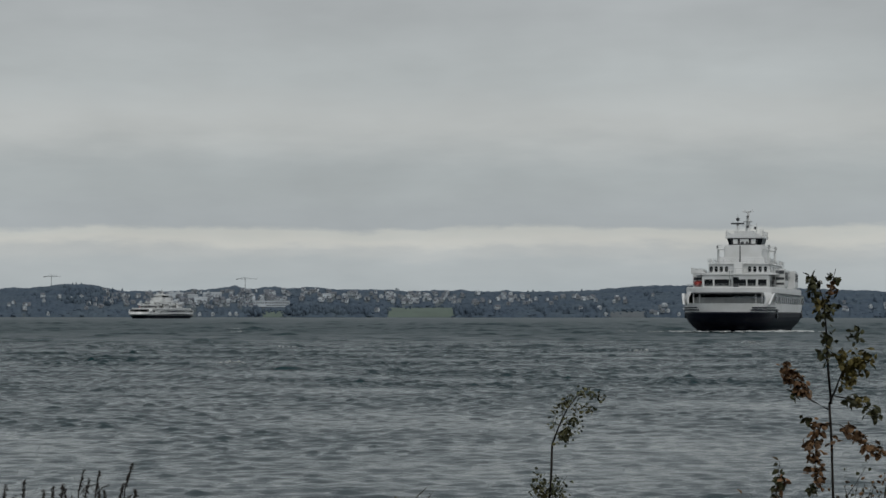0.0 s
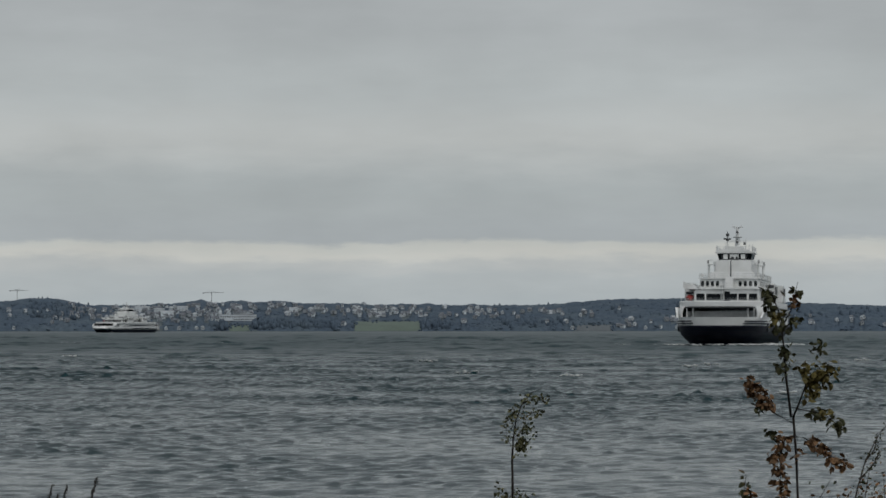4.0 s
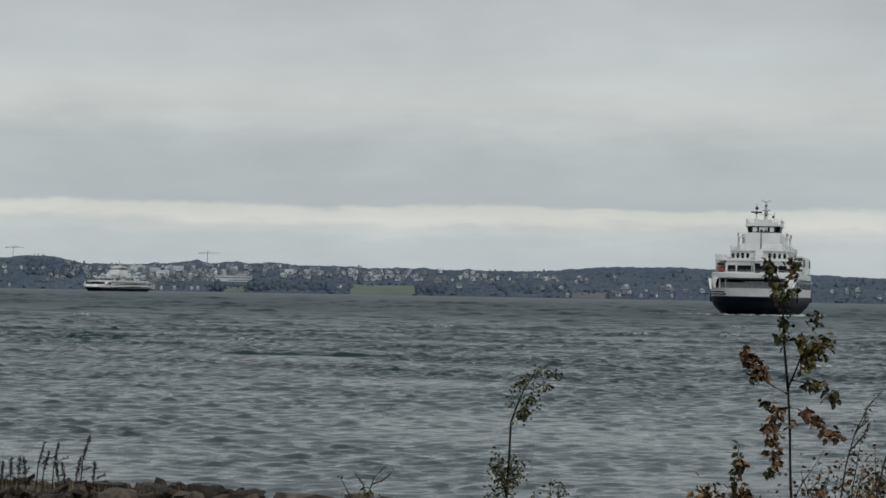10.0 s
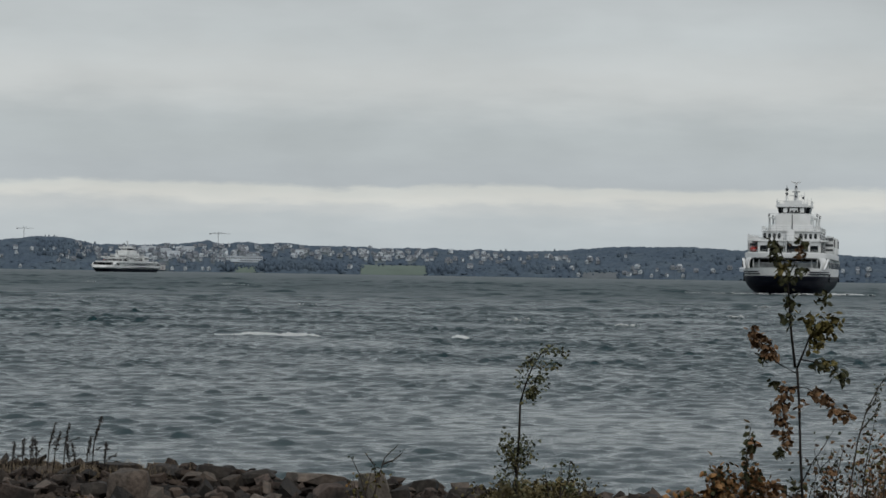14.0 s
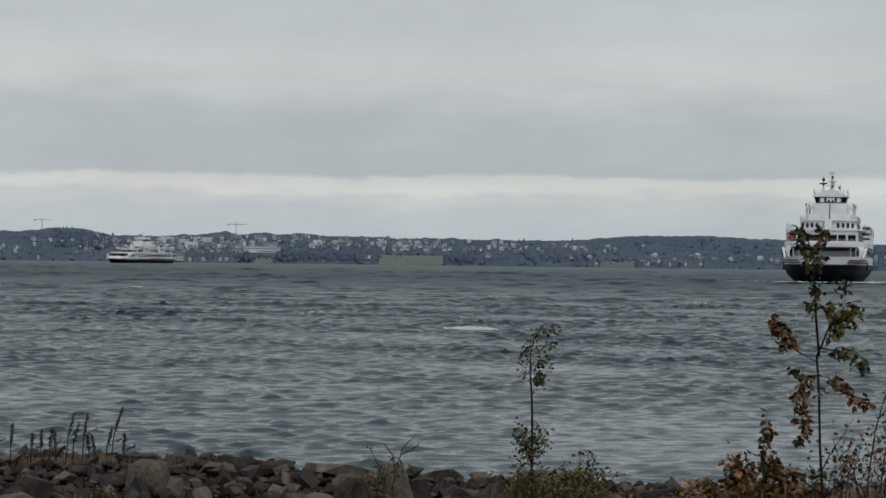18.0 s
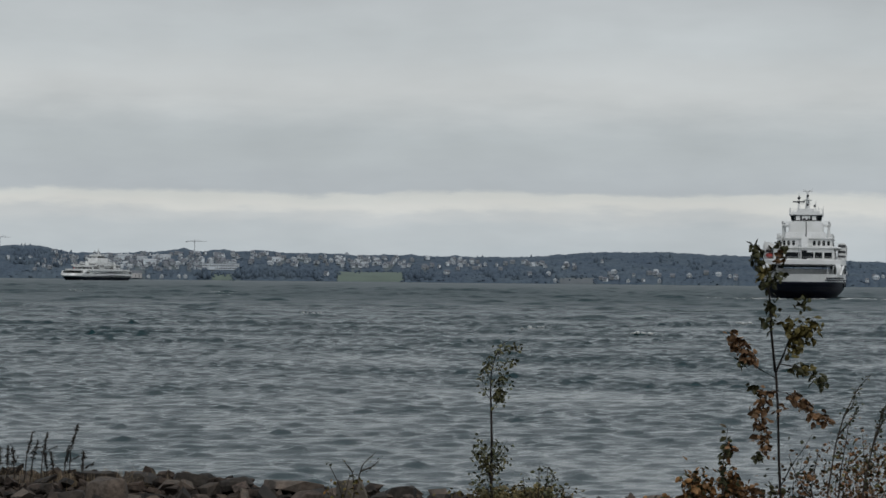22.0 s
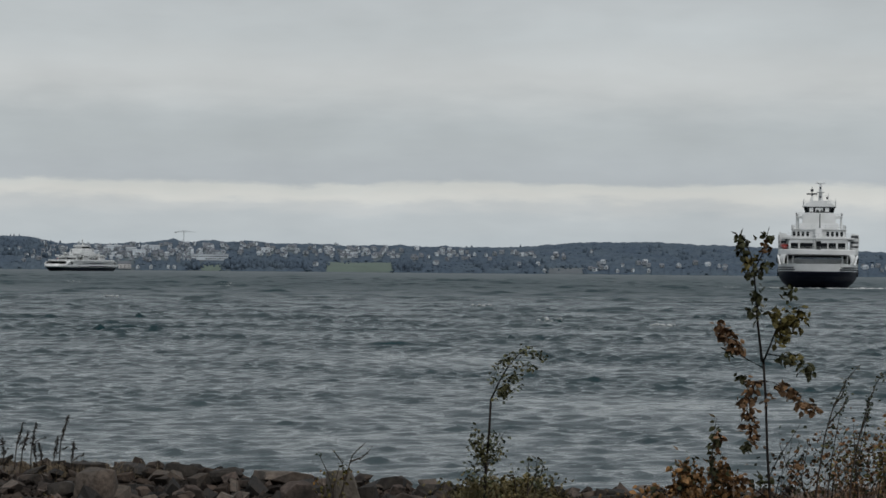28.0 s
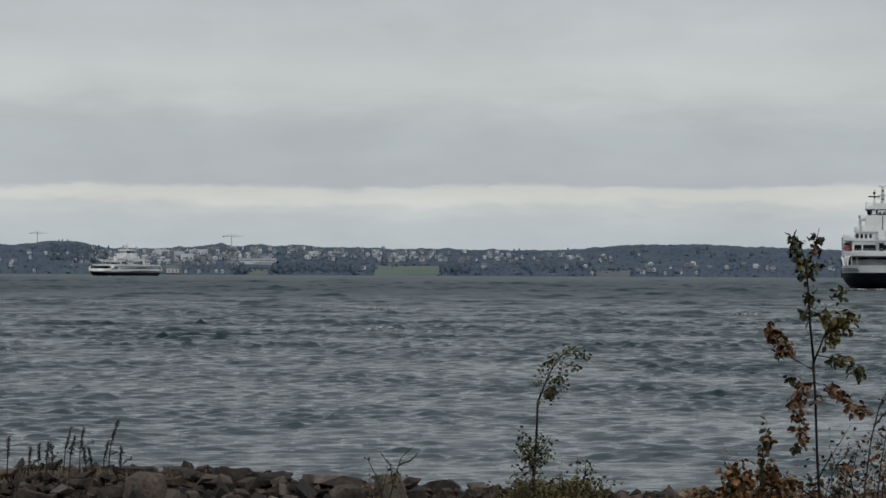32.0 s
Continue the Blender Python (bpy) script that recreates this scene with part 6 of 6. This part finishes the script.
def swell(length, high, seed):
    """A long smooth wave that steepens over the shoal, its front to the shore."""
    u = np.linspace(-0.5, 0.5, max(24, int(length * 7)))
    v = np.linspace(-1.0, 1.0, 17)
    rise = np.interp(v, [-1.0, -0.45, -0.22, -0.05, 0.3, 1.0], [0.0, 0.10, 0.62, 1.0, 0.55, 0.0])
    x = u * length
    taper = np.clip(1 - (2 * np.abs(u)) ** 3, 0, 1) * (0.8 + 0.22 * np.sin(x * 1.1 + seed) + 0.16 * np.sin(x * 2.7 + 2 * seed) + 0.08 * np.sin(x * 6.1 + seed))
    bend = 0.5 * np.sin(x * 0.45 + seed) + 0.2 * np.sin(x * 1.7 + 3 * seed)
    z = rise[:, None] * taper[None, :] * high - 0.12
    pts = np.stack([np.repeat(x[None, :], 17, 0), 0.75 * v[:, None] + bend[None, :], z], axis=-1)
    return tagged(grid_mesh("swell", pts, WATER), "dark steep wave rising over the shoal", "wave", "waves on the shoal")


# steep waves: first and last moment, turn, distance at the middle moment, length, height
SWELLS = [(4.6, 7.0, -1.74, 157, 7.6, 0.34), (9.3, 12.8, -2.6, 125, 9.5, 0.34), (10.4, 13.4, -0.7, 121, 5.0, 0.32), (14.2, 16.4, -0.9, 138, 18.0, 0.42), (18.7, 21.3, 1.16, 122, 9.0, 0.32), (18.9, 21.0, -2.9, 124, 5.0, 0.30), (19.2, 21.0, -4.5, 85, 2.8, 0.18),
          (22.8, 25.6, -0.66, 115, 12.0, 0.26), (26.8, 29.2, -3.7, 55, 2.0, 0.13), (26.7, 29.3, -1.1, 111, 6.0, 0.24), (28.6, 31.4, 3.65, 56, 1.5, 0.14), (6.8, 9.2, -4.2, 140, 5.0, 0.26), (16.6, 19.0, -2.0, 120, 5.0, 0.24), (0.0, 2.4, -3.9, 148, 4.0, 0.28)]
swells = [(swell(length, 0.85 * high, 3 + 1.7 * k), t0, t1, turn, dist) for k, (t0, t1, turn, dist, length, high) in enumerate(SWELLS)]
# small whitecaps that drift with the waves, far out
caps = []
rng = random.Random(31)
for k in range(18):
    dist = rng.choice((rng.uniform(120, 300), rng.uniform(250, 700)))
    ob = foam_patch("whitecap", "small whitecap on the open fjord", dist * 0.004 + rng.uniform(0.2, 0.9), 0.16 + dist * 0.0002, 50 + k, 12)
    caps.append((ob, dist, rng.uniform(-8.5, 9), rng.uniform(0, 5)))
wake = [foam_patch("wake_foam", "white wash round the ferry's stern", 20, 0.8, 91, 80, 0.24, 2.6), foam_patch("wake_foam", "white wash along the ferry's quarter", 20, 0.9, 92, 70, 0.26, 1.6), foam_patch("wake_foam", "long thin wake streak", 14, 0.7, 93, 18, 0.10, 3.0), foam_patch("wake_foam", "white bow wave of the distant ferry", 14, 1.0, 94, 60, 0.2)]


def run_ashore(ob, t0, t1, turn, dist, up, down, fade):
    """A wave that rises, runs towards the shore and sinks back."""
    rows = []
    for t in [0.0, t0 - fade, t0, (t0 + t1) / 2, t1, t1 + fade, 32.0]:
        t = min(max(t, 0.0), 32.0)
        if rows and t <= rows[-1][0] + 0.05:
            continue
        s = min(max(t, t0 - fade), t1 + fade) - (t0 + t1) / 2
        d, a = dist - 3.5 * s, radians(turn) + 0.003 * s
        rows.append((t, pose(d * math.sin(a), d * math.cos(a), up if t0 <= t <= t1 else down)))
    walk(ob, rows)


def foam_motions():
    for ob, t0, t1, turn, dist in breakers:
        run_ashore(ob, t0, t1, turn, dist, 0.1, -1.2, 0.35)
    for ob, t0, t1, turn, dist in swells:
        run_ashore(ob, t0, t1, turn, dist, 0.02, -0.7, 0.5)
    for ob, dist, turn, phase in caps:
        # each crest rises, breaks and sinks back in turn
        rows = []
        for k in range(17):
            t = 2.0 * k
            d = dist - 0.8 * t
            a = radians(turn) + 0.3 * t / dist
            up = math.sin(t * 0.8 + phase)
            rows.append((t, pose(d * math.sin(a), d * math.cos(a), 0.12 if up > 0 else -0.9)))
        walk(ob, rows)
    for ob, (dx, dy, spin) in zip(wake[:3], ((0, -52, 0), (11.5, -44, 62), (-15, -53, -5))):
        walk(ob, [(t, m @ pose(dx * FERRY_SIZE, dy * FERRY_SIZE, 0.16 - LOAD_LINE, 0, 0, spin)) for t, m in ferry_rows()])
    walk(wake[3], [(t, m @ pose(2, -56, -0.25)) for t, m in far_ferry_rows()])


# ---- what moves ----
def sway(t, strong, seed):
    """Gusts: the lean of a plant at a moment, in degrees."""
    return strong * (0.5 * math.sin(t * 2.1 + seed) + 0.3 * math.sin(t * 3.7 + 2 * seed) + 0.2 * math.sin(t * 0.6 + seed))


def swaying(ob, strong, seed, step=0.5, base=None):
    m = ob.matrix_basis.copy()
    n = round(32 / step)
    walk(ob, [(k * step, m @ pose(0, 0, 0, 0, sway(k * step, strong, seed) + (base(k * step) if base else 0), 0)) for k in range(n + 1)])


def birch_lean(t):
    return float(np.interp(t, [0, 1, 2, 3.5, 5, 6, 7, 8, 9, 10, 11, 12, 13, 14, 15, 15.5, 17.5, 18, 18.5, 19, 20, 20.5, 21, 21.5, 22, 23, 24, 25, 26.5, 28, 29, 30, 31, 32],
                           [10, 12, -26, -6, 3, 5, 0, 15, 8, 9, 12, 6, 8, 6, -2, -2, -12, -12, -4, 6, 12, 8, -4, -20, -8, 0, 6, 18, 8, 14, 12, 2, 2, 10]))


def motions():
    walk(water, [(t, pose(DRIFT.x * t, DRIFT.y * t, 0)) for t in (0.0, 16.0, 32.0)])
    walk(ferry, ferry_rows())
    walk(far_ferry, far_ferry_rows())
    at = radar_scanner.matrix_basis.translation.copy()
    walk(radar_scanner, [(0.5 * k, pose(*at, 0, 0, -62 * k + 20)) for k in range(65)])
    foam_motions()
    swaying(aspen, 0.6, 1.0)
    swaying(aspen_crown, 1.0, 1.7)
    swaying(birch, 0.4, 2.0, base=lambda t: 0.18 * birch_lean(t))
    swaying(birch_crown, 1.5, 2.4, base=birch_lean)
    for k, ob in enumerate(shrubs[:10]):
        swaying(ob, 1.2, 3.0 + k)
    for k, ob in enumerate(docks):
        swaying(ob, 2.0, 5.0 + 0.7 * k)


motions()
